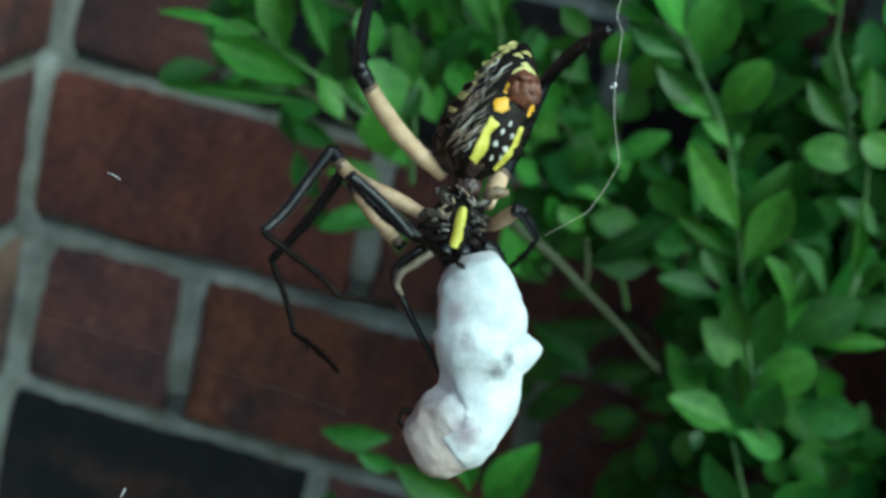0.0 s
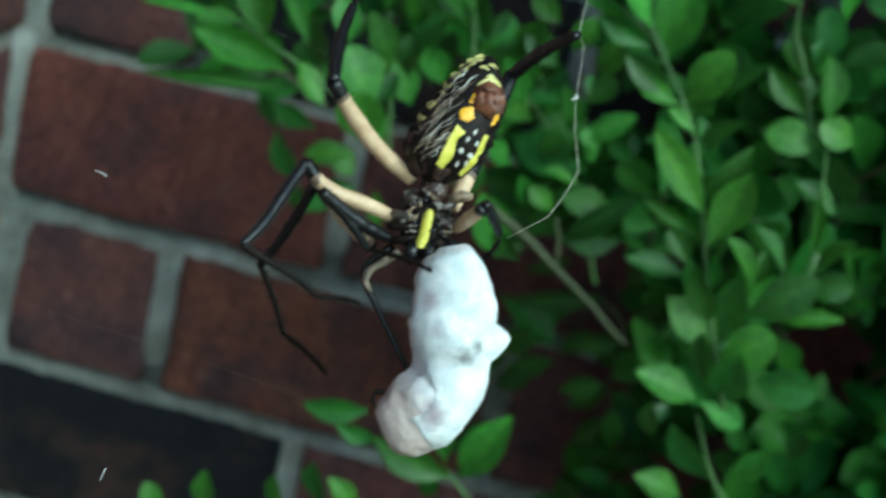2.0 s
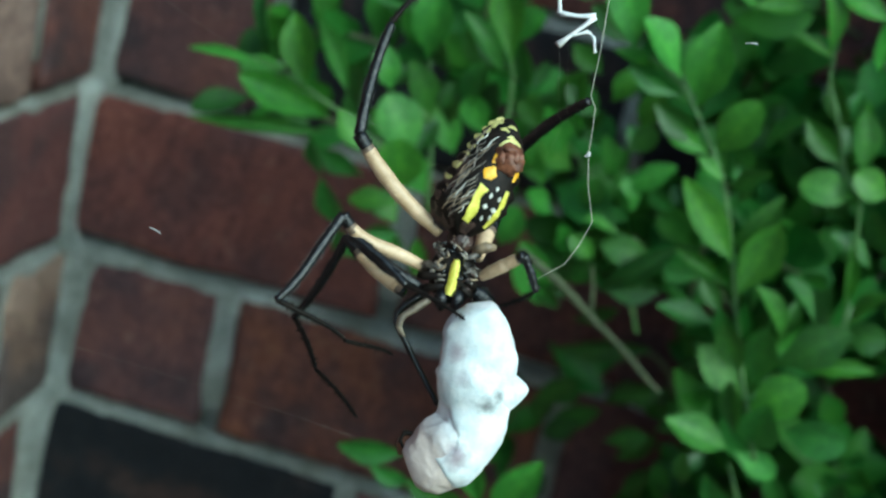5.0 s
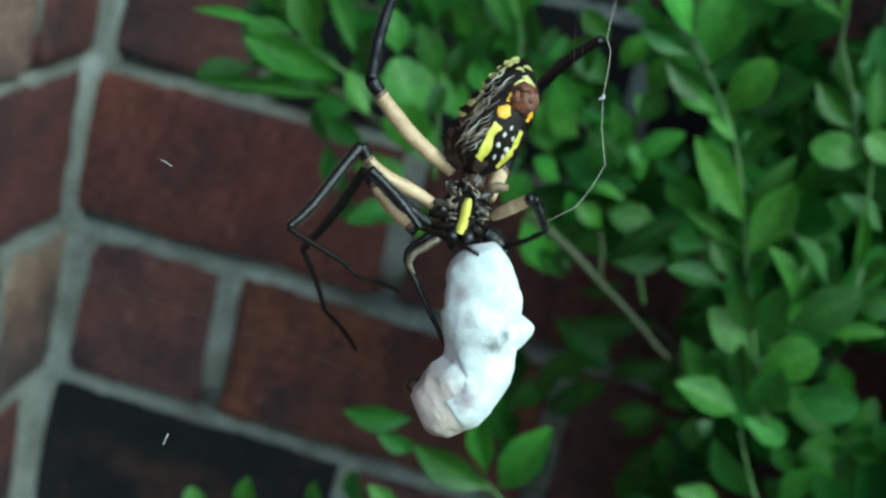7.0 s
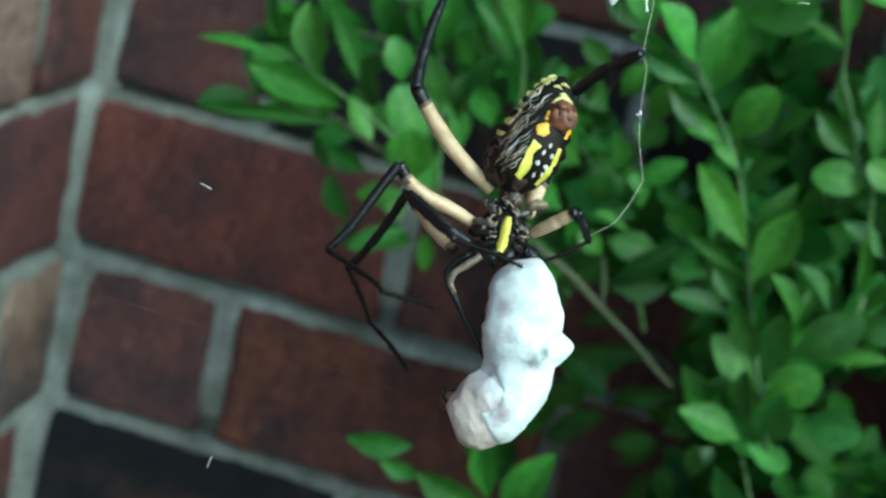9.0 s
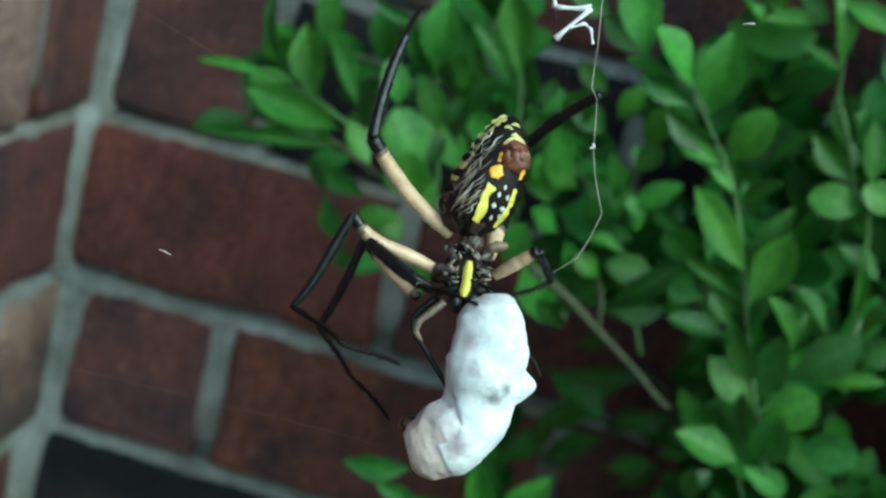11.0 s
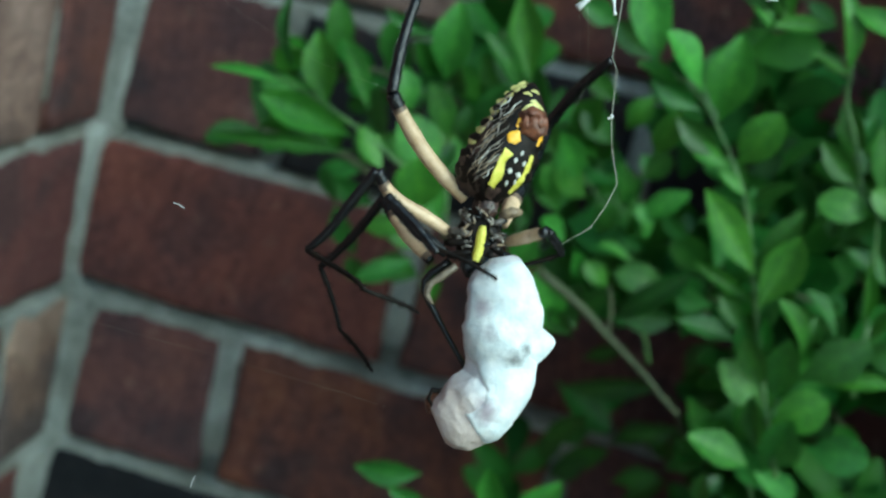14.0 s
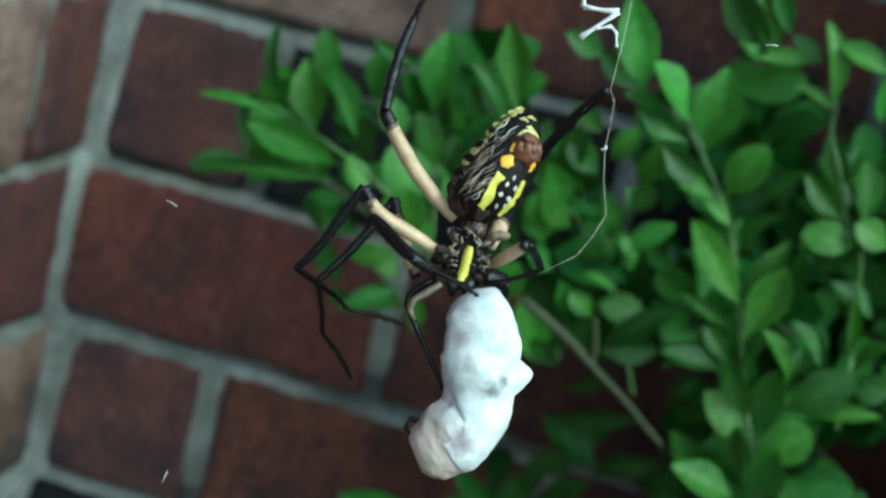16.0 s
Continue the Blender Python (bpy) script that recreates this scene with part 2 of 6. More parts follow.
def wrap_material(name, stains, low, high):
    """Dense white silk with thin tan places and greyish pink stains where the insect shows."""
    m = material(name, (0.74, 0.74, 0.74), 0.6, spec=0.3)
    tc = node(m, "ShaderNodeTexCoord")
    wavy = node(m, "ShaderNodeTexNoise", Scale=420.0, Detail=5.0, Roughness=0.6)
    wire(m, tc, "Object", wavy, "Vector")
    fine = node(m, "ShaderNodeTexNoise", Scale=2600.0, Detail=4.0, Roughness=0.7)
    wire(m, tc, "Object", fine, "Vector")
    colour = ramp_of(m, wavy, "Fac", [(0.3, low), (0.62, high)])
    last, out = colour, "Color"
    for place, size, tone, soft in stains:
        far = node(m, "ShaderNodeVectorMath")
        far.operation = "DISTANCE"
        wire(m, tc, "Object", far, 0)
        far.inputs[1].default_value = tuple(v * 0.001 for v in place)
        shift = node(m, "ShaderNodeMath")
        shift.operation = "MULTIPLY_ADD"
        wire(m, wavy, "Fac", shift, 0)
        shift.inputs[1].default_value = 0.0022
        wire(m, far, "Value", shift, 2)
        mask = node(m, "ShaderNodeMapRange")
        wire(m, shift, "Value", mask, "Value")
        mask.inputs["From Min"].default_value = (size * (1 - soft) + 1.1) * 0.001
        mask.inputs["From Max"].default_value = (size + 1.1) * 0.001
        mask.inputs["To Min"].default_value = 0.9
        mask.inputs["To Max"].default_value = 0.0
        paint = node(m, "ShaderNodeRGB")
        paint.outputs[0].default_value = (*tone, 1)
        last, out = mixed(m, mask, "Result", last, out, paint, 0), 2
    m.node_tree.links.new(last.outputs[out], m.node_tree.nodes["Principled BSDF"].inputs["Base Color"])
    fold = node(m, "ShaderNodeTexNoise", Scale=150.0, Detail=4.0, Roughness=0.4, Distortion=0.2)
    wire(m, tc, "Object", fold, "Vector")
    high = node(m, "ShaderNodeMath")
    high.operation = "MULTIPLY_ADD"
    wire(m, fine, "Fac", high, 0)
    high.inputs[1].default_value = 0.05
    wire(m, fold, "Fac", high, 2)
    bumped(m, high, "Value", 0.75, 0.0018)
    return m


STAINS = [((-8.2, -7.6, 3.6), 2.1, (0.28, 0.23, 0.26), 0.6), ((-4.6, -1.7, 4.2), 1.6, (0.12, 0.12, 0.12), 0.7), ((-3.2, -0.6, 3.9), 1.2, (0.2, 0.21, 0.21), 0.6),
          ((-8.3, 4.6, 3.4), 1.5, (0.42, 0.37, 0.41), 0.8), ((-7.0, 8.6, 2.0), 0.9, (0.4, 0.4, 0.4), 0.6), ((-7.5, 1.6, 4.0), 1.3, (0.5, 0.5, 0.53), 0.9)]
SILK_SHEET = wrap_material("silk_sheet", STAINS, (0.55, 0.62, 0.64), (0.75, 0.78, 0.78))
SILK_WRAP = wrap_material("silk_wrap", [((-13.2, -9.6, 0.5), 7.0, (0.52, 0.43, 0.385), 0.3), ((-11.0, 3.0, -0.5), 4.6, (0.45, 0.37, 0.36), 0.4)] + STAINS, (0.50, 0.52, 0.54), (0.70, 0.69, 0.70))
THREAD = material("thread", (0.46, 0.46, 0.36), 0.4)

# ---- building helpers ----


def mesh_of(name, bm, mats, smooth=True):
    me = bpy.data.meshes.new(name)
    bm.to_mesh(me)
    bm.free()
    for m in mats if isinstance(mats, (list, tuple)) else [mats]:
        me.materials.append(m)
    for p in me.polygons:
        p.use_smooth = smooth
    return me


def part(name, bm, mats, parent, label="", smooth=True):
    ob = new(name, mesh_of(name, bm, mats, smooth))
    ob.parent = parent
    if label:
        ob["label"] = label
    return ob


def loft(bm, rings, close=True, mat=0):
    """Skins rings of equal count into a tube; caps both ends."""
    rows = [[bm.verts.new(p) for p in ring] for ring in rings]
    n = len(rows[0])
    for a, b in zip(rows, rows[1:]):
        for i in range(n):
            face = bm.faces.new((a[i], a[(i + 1) % n], b[(i + 1) % n], b[i]))
            face.material_index = mat
    if close:
        for row, flip in ((rows[0], True), (rows[-1], False)):
            c = bm.verts.new(sum((v.co for v in row), Vector()) / n)
            for i in range(n):
                a, b = row[i], row[(i + 1) % n]
                face = bm.faces.new((b, a, c) if flip else (a, b, c))
                face.material_index = mat
    return rows


def tube(bm, points, radii, sides=8, mat=0):
    """A tapered tube along points."""
    pts = [Vector(p) for p in points]
    rings = []
    up = Vector((0.13, 0.27, 0.95))
    for i, p in enumerate(pts):
        way = (pts[min(i + 1, len(pts) - 1)] - pts[max(i - 1, 0)]).normalized()
        a = way.cross(up).normalized()
        b = way.cross(a)
        r = radii[i] if isinstance(radii, (list, tuple)) else radii
        rings.append([p + r * (math.cos(2 * math.pi * k / sides) * a + math.sin(2 * math.pi * k / sides) * b) for k in range(sides)])
    return loft(bm, rings, True, mat)


def curve_points(points, n):
    """n points on a smooth curve through the given ones."""
    p = [Vector(q) for q in points]
    p = [2 * p[0] - p[1]] + p + [2 * p[-1] - p[-2]]
    out = []
    for k in range(n):
        s = k / (n - 1) * (len(p) - 3)
        i = min(int(s), len(p) - 4)
        u = s - i
        a, b, c, d = p[i:i + 4]
        out.append(0.5 * (2 * b + (c - a) * u + (2 * a - 5 * b + 4 * c - d) * u * u + (3 * b - a - 3 * c + d) * u ** 3))
    return out


def blob(bm, centre, radii, turn=None, wob=0.0, freq=1.0, seg=20, rings=14, mat=0):
    """An uneven ellipsoid."""
    made = bmesh.ops.create_uvsphere(bm, u_segments=seg, v_segments=rings, radius=1.0)["verts"]
    for v in made:
        d = v.co.copy()
        grow = 1 + wob * noise.noise(d * freq + Vector(centre) * 977)
        q = Vector((d.x * radii[0], d.y * radii[1], d.z * radii[2])) * grow
        v.co = Vector(centre) + (turn @ q if turn else q)
        for face in v.link_faces:
            face.material_index = mat
    return made

# ---- ground ----
bm = bmesh.new()
bmesh.ops.create_grid(bm, x_segments=60, y_segments=60, size=1.0)
for v in bm.verts:
    r = v.co.length
    v.co *= 1.2 + 60 * r ** 6
    v.co.z = -1.0 + 0.02 * noise.noise(v.co * 6) * (1 if r < 0.6 else 0)
ground = new("ground", mesh_of("ground", bm, SOIL))
tagged(ground, "dark bare garden soil at the foot of a brick wall", "ground", kind="structure")

# ---- brick walls: an inner corner, courses 85 mm high ----
PITCH, STRETCHER, HEADER, JOINT, UPRIGHT = 0.085, 0.1765, 0.0885, 0.0090, 0.0124
LOW, HIGH = -12, 18


def steps(low, high, fine_low, fine_high, fine, coarse):
    """Places from low to high, close together in the stretch that is seen from near."""
    out, v = [], low
    while v < high - 1e-6:
        out.append(v)
        v += fine if fine_low <= v < fine_high else coarse
    return out + [high]


def mortar_slab(name, width, fine_low, fine_high, label):
    """Mortar of a wall, face in the local x-z plane; local -y looks out. The joints slope back under each upper course."""
    bm = bmesh.new()
    top = HIGH * PITCH
    xs = steps(0.0, width, fine_low, fine_high, 0.0045, 0.02)
    zs = []
    for course in range(LOW, HIGH):
        near = -5 <= course < 5
        for u in (0.0, 0.25, 0.5, 0.75, 1.0) if near else (0.0, 1.0):
            zs.append(course * PITCH + (u - 0.5) * JOINT)
        for u in (0.2, 0.5, 0.8) if near else (0.5,):
            zs.append(course * PITCH + JOINT / 2 + u * (PITCH - JOINT))
    zs.append(top)
    grid = []
    for x in xs:
        col = []
        for z in zs:
            p = Vector((x, 0, z))
            course = round(z / PITCH)
            off = (z - course * PITCH) / JOINT
            slope = 0.014 * min(max((off + 0.14) / 0.5, 0), 1) ** 1.3 if abs(off) < 0.51 else 0.002
            rough = 0.0011 * noise.noise(p * 45) + 0.0009 * noise.noise(p * 140) + 0.0007 * noise.noise(p * 420)
            wander = 0.0007 * noise.noise(p * 160 + Vector((9, 0, 0)))
            col.append(bm.verts.new((x, max(0.0013, 0.0019 + slope + rough), z + wander)))
        grid.append(col)
    for a, b in zip(grid, grid[1:]):
        for k in range(len(zs) - 1):
            bm.faces.new((a[k], b[k], b[k + 1], a[k + 1]))
    back = bmesh.ops.create_cube(bm, size=1.0)["verts"]
    for v in back:
        v.co = Vector((width / 2 + v.co.x * width, 0.0575 + v.co.y * 0.095, LOW * PITCH + (top - LOW * PITCH) * (0.5 + v.co.z)))
    ob = new(name, mesh_of(name, bm, MORTAR))
    return tagged(ob, label, "wall", kind="structure")


wall_north = mortar_slab("wall_north", 2.4, 0.0, 0.5, "dark red brick wall with wide grey mortar joints")
wall_west = mortar_slab("wall_west", 2.4, 2.1, 2.4, "brick side wall of tan and red bricks meeting a corner")
wall_west.matrix_world = pose(0, 0, 0, 0, 0, 90) @ pose(-2.4, 0, 0)


# how far from the corner the side wall's bricks stop, in the courses that are bonded into the other wall
SIDE_GAP = {-3: 0.028, -1: 0.012}

# pointing mortar run unevenly into the corner: where the courses bond it covers one wall, then the other
bm = bmesh.new()
rows = []
for k in range(560):
    z = LOW * PITCH + (HIGH - LOW) * PITCH * k / 559
    course = z / PITCH
    low = math.floor(course)
    up = course - low
    bed = max(0.0, 1 - 7 * abs(course - round(course)))
    wave = noise.noise(Vector((0, 0, z * 40))) + 0.5 * noise.noise(Vector((3, 0, z * 150)))
    if low % 2 == 0:
        north, west = 0.008 + 0.0085 * up, 0.0018
    else:
        north, west = 0.0002 + 0.003 * up ** 1.8, SIDE_GAP.get(low, 0.016) - 0.004
    north = north * (1 + 0.16 * wave) + 0.004 * bed
    west = west * (1 + 0.2 * wave) + 0.002 * bed
    row = []
    for j in range(7):
        a = math.pi / 2 * j / 6
        dent = 1 - 0.42 * math.sin(2 * a) + 0.05 * noise.noise(Vector((j * 3.0, 0, z * 90)))
        row.append(bm.verts.new((0.0006 + north * math.cos(a) * dent if j < 6 else -0.004, (-0.0006 - west * math.sin(a) * dent) if j else 0.004, z)))
    rows.append(row)
for a, b in zip(rows, rows[1:]):
    for j in range(6):
        bm.faces.new((a[j], b[j], b[j + 1], a[j + 1]))
fillet = new("trim_corner_mortar", mesh_of("trim_corner_mortar", bm, MORTAR))
tagged(fillet, "grey mortar pointed into the corner of brick walls", "mortar", kind="structure")

# ---- the shrub ----


# half the width of a leaf along it: drawn out to a point, or broadest past the middle
POINTED = [(0, 0.03), (0.08, 0.1), (0.2, 0.27), (0.35, 0.43), (0.5, 0.5), (0.65, 0.47), (0.8, 0.34), (0.9, 0.2), (0.96, 0.1), (1, 0.015)]
BLUNT = [(0, 0.03), (0.08, 0.09), (0.2, 0.25), (0.35, 0.40), (0.5, 0.48), (0.65, 0.5), (0.8, 0.43), (0.9, 0.31), (0.96, 0.19), (1, 0.03)]


def outline(s, shift, shape):
    """Half the width of a leaf at s; shift below 1 moves the broad part out."""
    s = s ** shift if s > 0 else 0
    for (a, wa), (b, wb) in zip(shape, shape[1:]):
        if s <= b:
            return wa + (wb - wa) * (s - a) / (b - a)
    return shape[-1][1]


def leaf_mesh(name, curl, cup, point, seed, shape=POINTED):
    """A leaf of unit length along x and unit width along y, folded at the midrib."""
    rnd = random.Random(seed)
    bm = bmesh.new()
    n, rows = 12, []
    for i in range(n + 1):
        s = (i / n) if i < n - 2 else (1 - 0.045 * (n - i))
        w = outline(s, point, shape) * (1 + 0.05 * (rnd.random() - 0.5))
        z = curl * (s - 0.5) ** 2 - 0.012 * s
        rows.append([bm.verts.new((s, w * j, z + cup * (w * abs(j)) ** 1.3 - (0.018 if j == 0 else 0))) for j in (-1, -0.55, 0, 0.55, 1)])
    for a, b in zip(rows, rows[1:]):
        for j in range(4):
            bm.faces.new((a[j], b[j], b[j + 1], a[j + 1]))
    return mesh_of(name, bm, LEAF)


LEAF_SHAPES = [leaf_mesh("leaf", -0.2, 0.2, 0.95, 1), leaf_mesh("leaf", -0.1, 0.28, 1.1, 2), leaf_mesh("leaf", 0.1, 0.16, 1.0, 3), leaf_mesh("leaf", -0.28, 0.14, 1.2, 4), leaf_mesh("leaf", -0.36, 0.24, 1.05, 5), leaf_mesh("leaf", 0.16, 0.3, 1.15, 6)]
ROUND_SHAPES = [leaf_mesh("leaf", -0.24, 0.2, 1.0, 7, BLUNT), leaf_mesh("leaf", 0.1, 0.24, 1.1, 8, BLUNT), leaf_mesh("leaf", -0.34, 0.16, 0.95, 9, BLUNT)]
leaf_rnd = random.Random(11)


# how a leaf is turned: square to the open side, up to the sky, or aside and down
FACES = (Vector((0.12, -0.85, 0.5)), Vector((0.0, -0.62, 0.78)), Vector((-0.35, -0.9, 0.05)))


def leaf_frame(base, tip, width, rnd, spread=0.35, turned=0):
    """The pose and size of a leaf from its base, its tip and its width."""
    a, b = Vector(base), Vector(tip)
    way = b - a
    size = way.length
    way.normalize()
    face = FACES[turned] + spread * Vector((rnd.uniform(-1, 1), rnd.uniform(-0.6, 0.6), rnd.uniform(-1, 1)))
    face = (face - face.dot(way) * way).normalized()
    side = face.cross(way)
    m = Matrix((way * size, side * width, face * size)).transposed().to_4x4()
    m.translation = a
    return m


def add_leaves(branch, rows):
    for bx, by, bz, tx, ty, tz, width, turned in rows:
        stout = width > 0.6 * 1000 * (Vector((bx, by, bz)) - Vector((tx, ty, tz))).length
        ob = new("leaf", leaf_rnd.choice(ROUND_SHAPES if stout else LEAF_SHAPES))
        ob.parent = branch
        ob.matrix_basis = leaf_frame((bx, by, bz), (tx, ty, tz), 0.98 * width / 1000, leaf_rnd, 0.22, turned)
        ob.material_slots[0].link = "OBJECT"
        # leaves turned aside get the green with shade in its colour
        ob.material_slots[0].material = LEAF_SHADED if turned == 2 else LEAF
        if leaf_rnd.random() < 0.3:
            # a younger leaf of the same pair, tucked behind
            base, way = Vector((bx, by + 0.008, bz)), Vector((tx - bx, ty - by, tz - bz))
            turn = leaf_rnd.choice((-1, 1)) * leaf_rnd.uniform(0.4, 0.9)
            size = leaf_rnd.uniform(0.5, 0.75)
            side = Vector((way.x * math.cos(turn) - way.z * math.sin(turn), way.y + 0.01, way.x * math.sin(turn) + way.z * math.cos(turn))) * size
            small = new("leaf", leaf_rnd.choice(LEAF_SHAPES))
            small.parent = branch
            small.matrix_basis = leaf_frame(base, base + side, 0.5 * side.length, leaf_rnd, 0.5)
            small.material_slots[0].link = "OBJECT"
            small.material_slots[0].material = LEAF_SHADED


def add_stem(shrub, points, radius, mat=None):
    bm = bmesh.new()
    pts = curve_points(points, 4 * len(points))
    tube(bm, pts, [radius * (1 - 0.55 * i / (len(pts) - 1)) for i in range(len(pts))], 7)
    ob = part("branch", bm, mat or STEM_GREEN, shrub)
    ob.matrix_basis = Matrix.Translation(-shrub.location)
    return ob


shrub = new("shrub")
shrub.location = (0.42, -0.14, -1.0)
tagged(shrub, "green small-leaved evergreen shrub growing against the bricks", "shrub")


SPRIG_CORNER = [
    (0.1677, -0.2636, 0.0887, 0.1414, -0.2656, 0.0893, 3.7, 0),
    (0.1648, -0.2607, 0.0911, 0.1604, -0.2657, 0.1144, 6.0, 2),
    (0.1784, -0.2641, 0.0849, 0.1720, -0.2661, 0.1064, 11.0, 0),
    (0.1908, -0.2649, 0.0874, 0.1812, -0.2739, 0.1075, 7.9, 1),
    (0.1868, -0.2595, 0.0773, 0.1571, -0.2615, 0.0831, 11.1, 0),
    (0.1895, -0.2637, 0.0740, 0.1472, -0.2727, 0.0700, 4.7, 2),
    (0.1980, -0.2628, 0.0706, 0.1898, -0.2648, 0.0817, 8.3, 1),
    (0.1923, -0.2400, 0.0748, 0.1870, -0.2450, 0.0911, 9.8, 2),
    (0.1765, -0.2437, 0.0711, 0.1612, -0.2457, 0.0673, 8.8, 2),
    (0.1676, -0.2500, 0.0865, 0.1550, -0.2550, 0.0846, 6.9, 0),
]
SPRIG_MIDDLE = [
    (0.2088, -0.2382, 0.0658, 0.1983, -0.2402, 0.0846, 16.2, 1),
    (0.2090, -0.2420, 0.0567, 0.2054, -0.2470, 0.0729, 15.8, 0),
    (0.2115, -0.2292, 0.0777, 0.2035, -0.2382, 0.0957, 10.0, 1),
    (0.2067, -0.2372, 0.0968, 0.2067, -0.2422, 0.1218, 12.9, 0),
    (0.2319, -0.2425, 0.1003, 0.2184, -0.2515, 0.1165, 7.8, 0),
    (0.2327, -0.2410, 0.1035, 0.2247, -0.2460, 0.1298, 10.6, 1),
    (0.1990, -0.2400, 0.0857, 0.1937, -0.2420, 0.0985, 9.1, 0),
    (0.2181, -0.2215, 0.0794, 0.2229, -0.2265, 0.0997, 9.8, 2),
    (0.1954, -0.2125, 0.1068, 0.1804, -0.2215, 0.1120, 5.1, 2),
    (0.2220, -0.2080, 0.0930, 0.2118, -0.2100, 0.1048, 9.2, 2),
    (0.1972, -0.2175, 0.0675, 0.1882, -0.2265, 0.0739, 8.5, 0),
    (0.2096, -0.2088, 0.0889, 0.2016, -0.2138, 0.1025, 9.3, 2),
    (0.2361, -0.2079, 0.0901, 0.2313, -0.2169, 0.1066, 8.5, 2),
    (0.2265, -0.2218, 0.0760, 0.2204, -0.2268, 0.0877, 9.7, 0),
    (0.2137, -0.2094, 0.0727, 0.2109, -0.2144, 0.0880, 10.4, 2),
    (0.2431, -0.2103, 0.0788, 0.2361, -0.2123, 0.0887, 9.2, 2),
]
SPRIG_UNDER = [
    (0.2007, -0.2012, 0.0410, 0.1838, -0.2032, 0.0381, 8.9, 0),
    (0.2035, -0.2025, 0.0305, 0.1859, -0.2075, 0.0198, 8.1, 2),
    (0.2123, -0.1992, 0.0161, 0.2104, -0.2042, 0.0312, 6.6, 0),
    (0.1805, -0.1699, 0.0370, 0.1639, -0.1789, 0.0447, 9.5, 2),
]
SPRIG_TALL = [
    (0.2693, -0.2792, 0.1214, 0.2593, -0.2842, 0.1468, 11.9, 0),
    (0.2841, -0.2811, 0.1175, 0.2713, -0.2901, 0.1318, 12.7, 1),
    (0.2775, -0.2808, 0.1173, 0.2646, -0.2858, 0.1216, 6.7, 1),
    (0.2843, -0.2765, 0.1120, 0.2687, -0.2855, 0.1180, 6.8, 2),
    (0.2892, -0.2782, 0.1100, 0.2891, -0.2832, 0.1338, 13.5, 0),
    (0.2966, -0.2809, 0.1003, 0.3043, -0.2859, 0.1164, 11.3, 0),
    (0.2929, -0.2775, 0.1008, 0.2782, -0.2825, 0.1092, 7.7, 2),
    (0.2954, -0.2782, 0.0992, 0.2819, -0.2802, 0.1026, 5.8, 0),
    (0.3011, -0.2766, 0.0921, 0.2924, -0.2786, 0.0975, 4.6, 0),
    (0.3027, -0.2770, 0.0910, 0.3120, -0.2860, 0.0998, 5.2, 2),
    (0.3086, -0.2806, 0.0728, 0.2902, -0.2896, 0.0936, 9.9, 0),
    (0.3128, -0.2783, 0.0636, 0.3188, -0.2803, 0.0864, 11.8, 1),
]
SPRIG_ALONG = [
    (0.3103, -0.2743, 0.0707, 0.3176, -0.2763, 0.0924, 8.5, 2),
    (0.3115, -0.2733, 0.0629, 0.2930, -0.2753, 0.0705, 4.7, 0),
    (0.3299, -0.2747, 0.0519, 0.3188, -0.2837, 0.0688, 8.8, 1),
    (0.3360, -0.2745, 0.0603, 0.3242, -0.2795, 0.0721, 6.9, 1),
    (0.3116, -0.2706, 0.0512, 0.2931, -0.2756, 0.0538, 7.0, 0),
    (0.3167, -0.2749, 0.0466, 0.3096, -0.2799, 0.0577, 7.9, 2),
    (0.3190, -0.2531, 0.0516, 0.3182, -0.2551, 0.0660, 6.6, 2),
    (0.3074, -0.2503, 0.0811, 0.3090, -0.2553, 0.0927, 5.9, 2),
    (0.3182, -0.2698, 0.0473, 0.3158, -0.2788, 0.0609, 4.8, 0),
]
SPRIG_LOW = [
    (0.3233, -0.2769, 0.0334, 0.3074, -0.2789, 0.0464, 11.7, 0),
    (0.3246, -0.2792, 0.0324, 0.3377, -0.2812, 0.0434, 12.9, 0),
    (0.3228, -0.2756, 0.0179, 0.3040, -0.2806, 0.0236, 10.6, 0),
    (0.3232, -0.2802, 0.0242, 0.3177, -0.2852, 0.0413, 7.9, 2),
    (0.3279, -0.2774, 0.0453, 0.3449, -0.2794, 0.0617, 12.5, 2),
    (0.3354, -0.2790, 0.0475, 0.3537, -0.2810, 0.0535, 5.3, 0),
    (0.3358, -0.2788, 0.0284, 0.3523, -0.2838, 0.0312, 11.6, 2),
    (0.3240, -0.2800, 0.0401, 0.3232, -0.2850, 0.0590, 10.3, 2),
    (0.3289, -0.2750, 0.0175, 0.3292, -0.2840, 0.0363, 12.5, 2),
    (0.3194, -0.2804, 0.0423, 0.3113, -0.2824, 0.0555, 8.8, 2),
]
SPRIG_HIGH = [
    (0.3152, -0.2465, 0.1399, 0.2970, -0.2485, 0.1368, 6.1, 0),
    (0.3221, -0.2483, 0.1289, 0.3142, -0.2503, 0.1523, 8.0, 0),
    (0.3168, -0.2487, 0.1470, 0.3330, -0.2507, 0.1421, 7.7, 0),
    (0.3026, -0.2454, 0.1367, 0.2917, -0.2474, 0.1574, 8.1, 0),
    (0.3001, -0.2454, 0.1378, 0.2816, -0.2544, 0.1569, 12.0, 2),
    (0.2984, -0.2461, 0.1357, 0.2896, -0.2481, 0.1435, 5.5, 1),
    (0.3217, -0.2471, 0.1284, 0.3096, -0.2491, 0.1327, 4.2, 0),
    (0.3345, -0.2483, 0.1272, 0.3312, -0.2573, 0.1417, 8.0, 0),
    (0.3040, -0.2472, 0.1457, 0.2966, -0.2522, 0.1586, 6.4, 2),
]
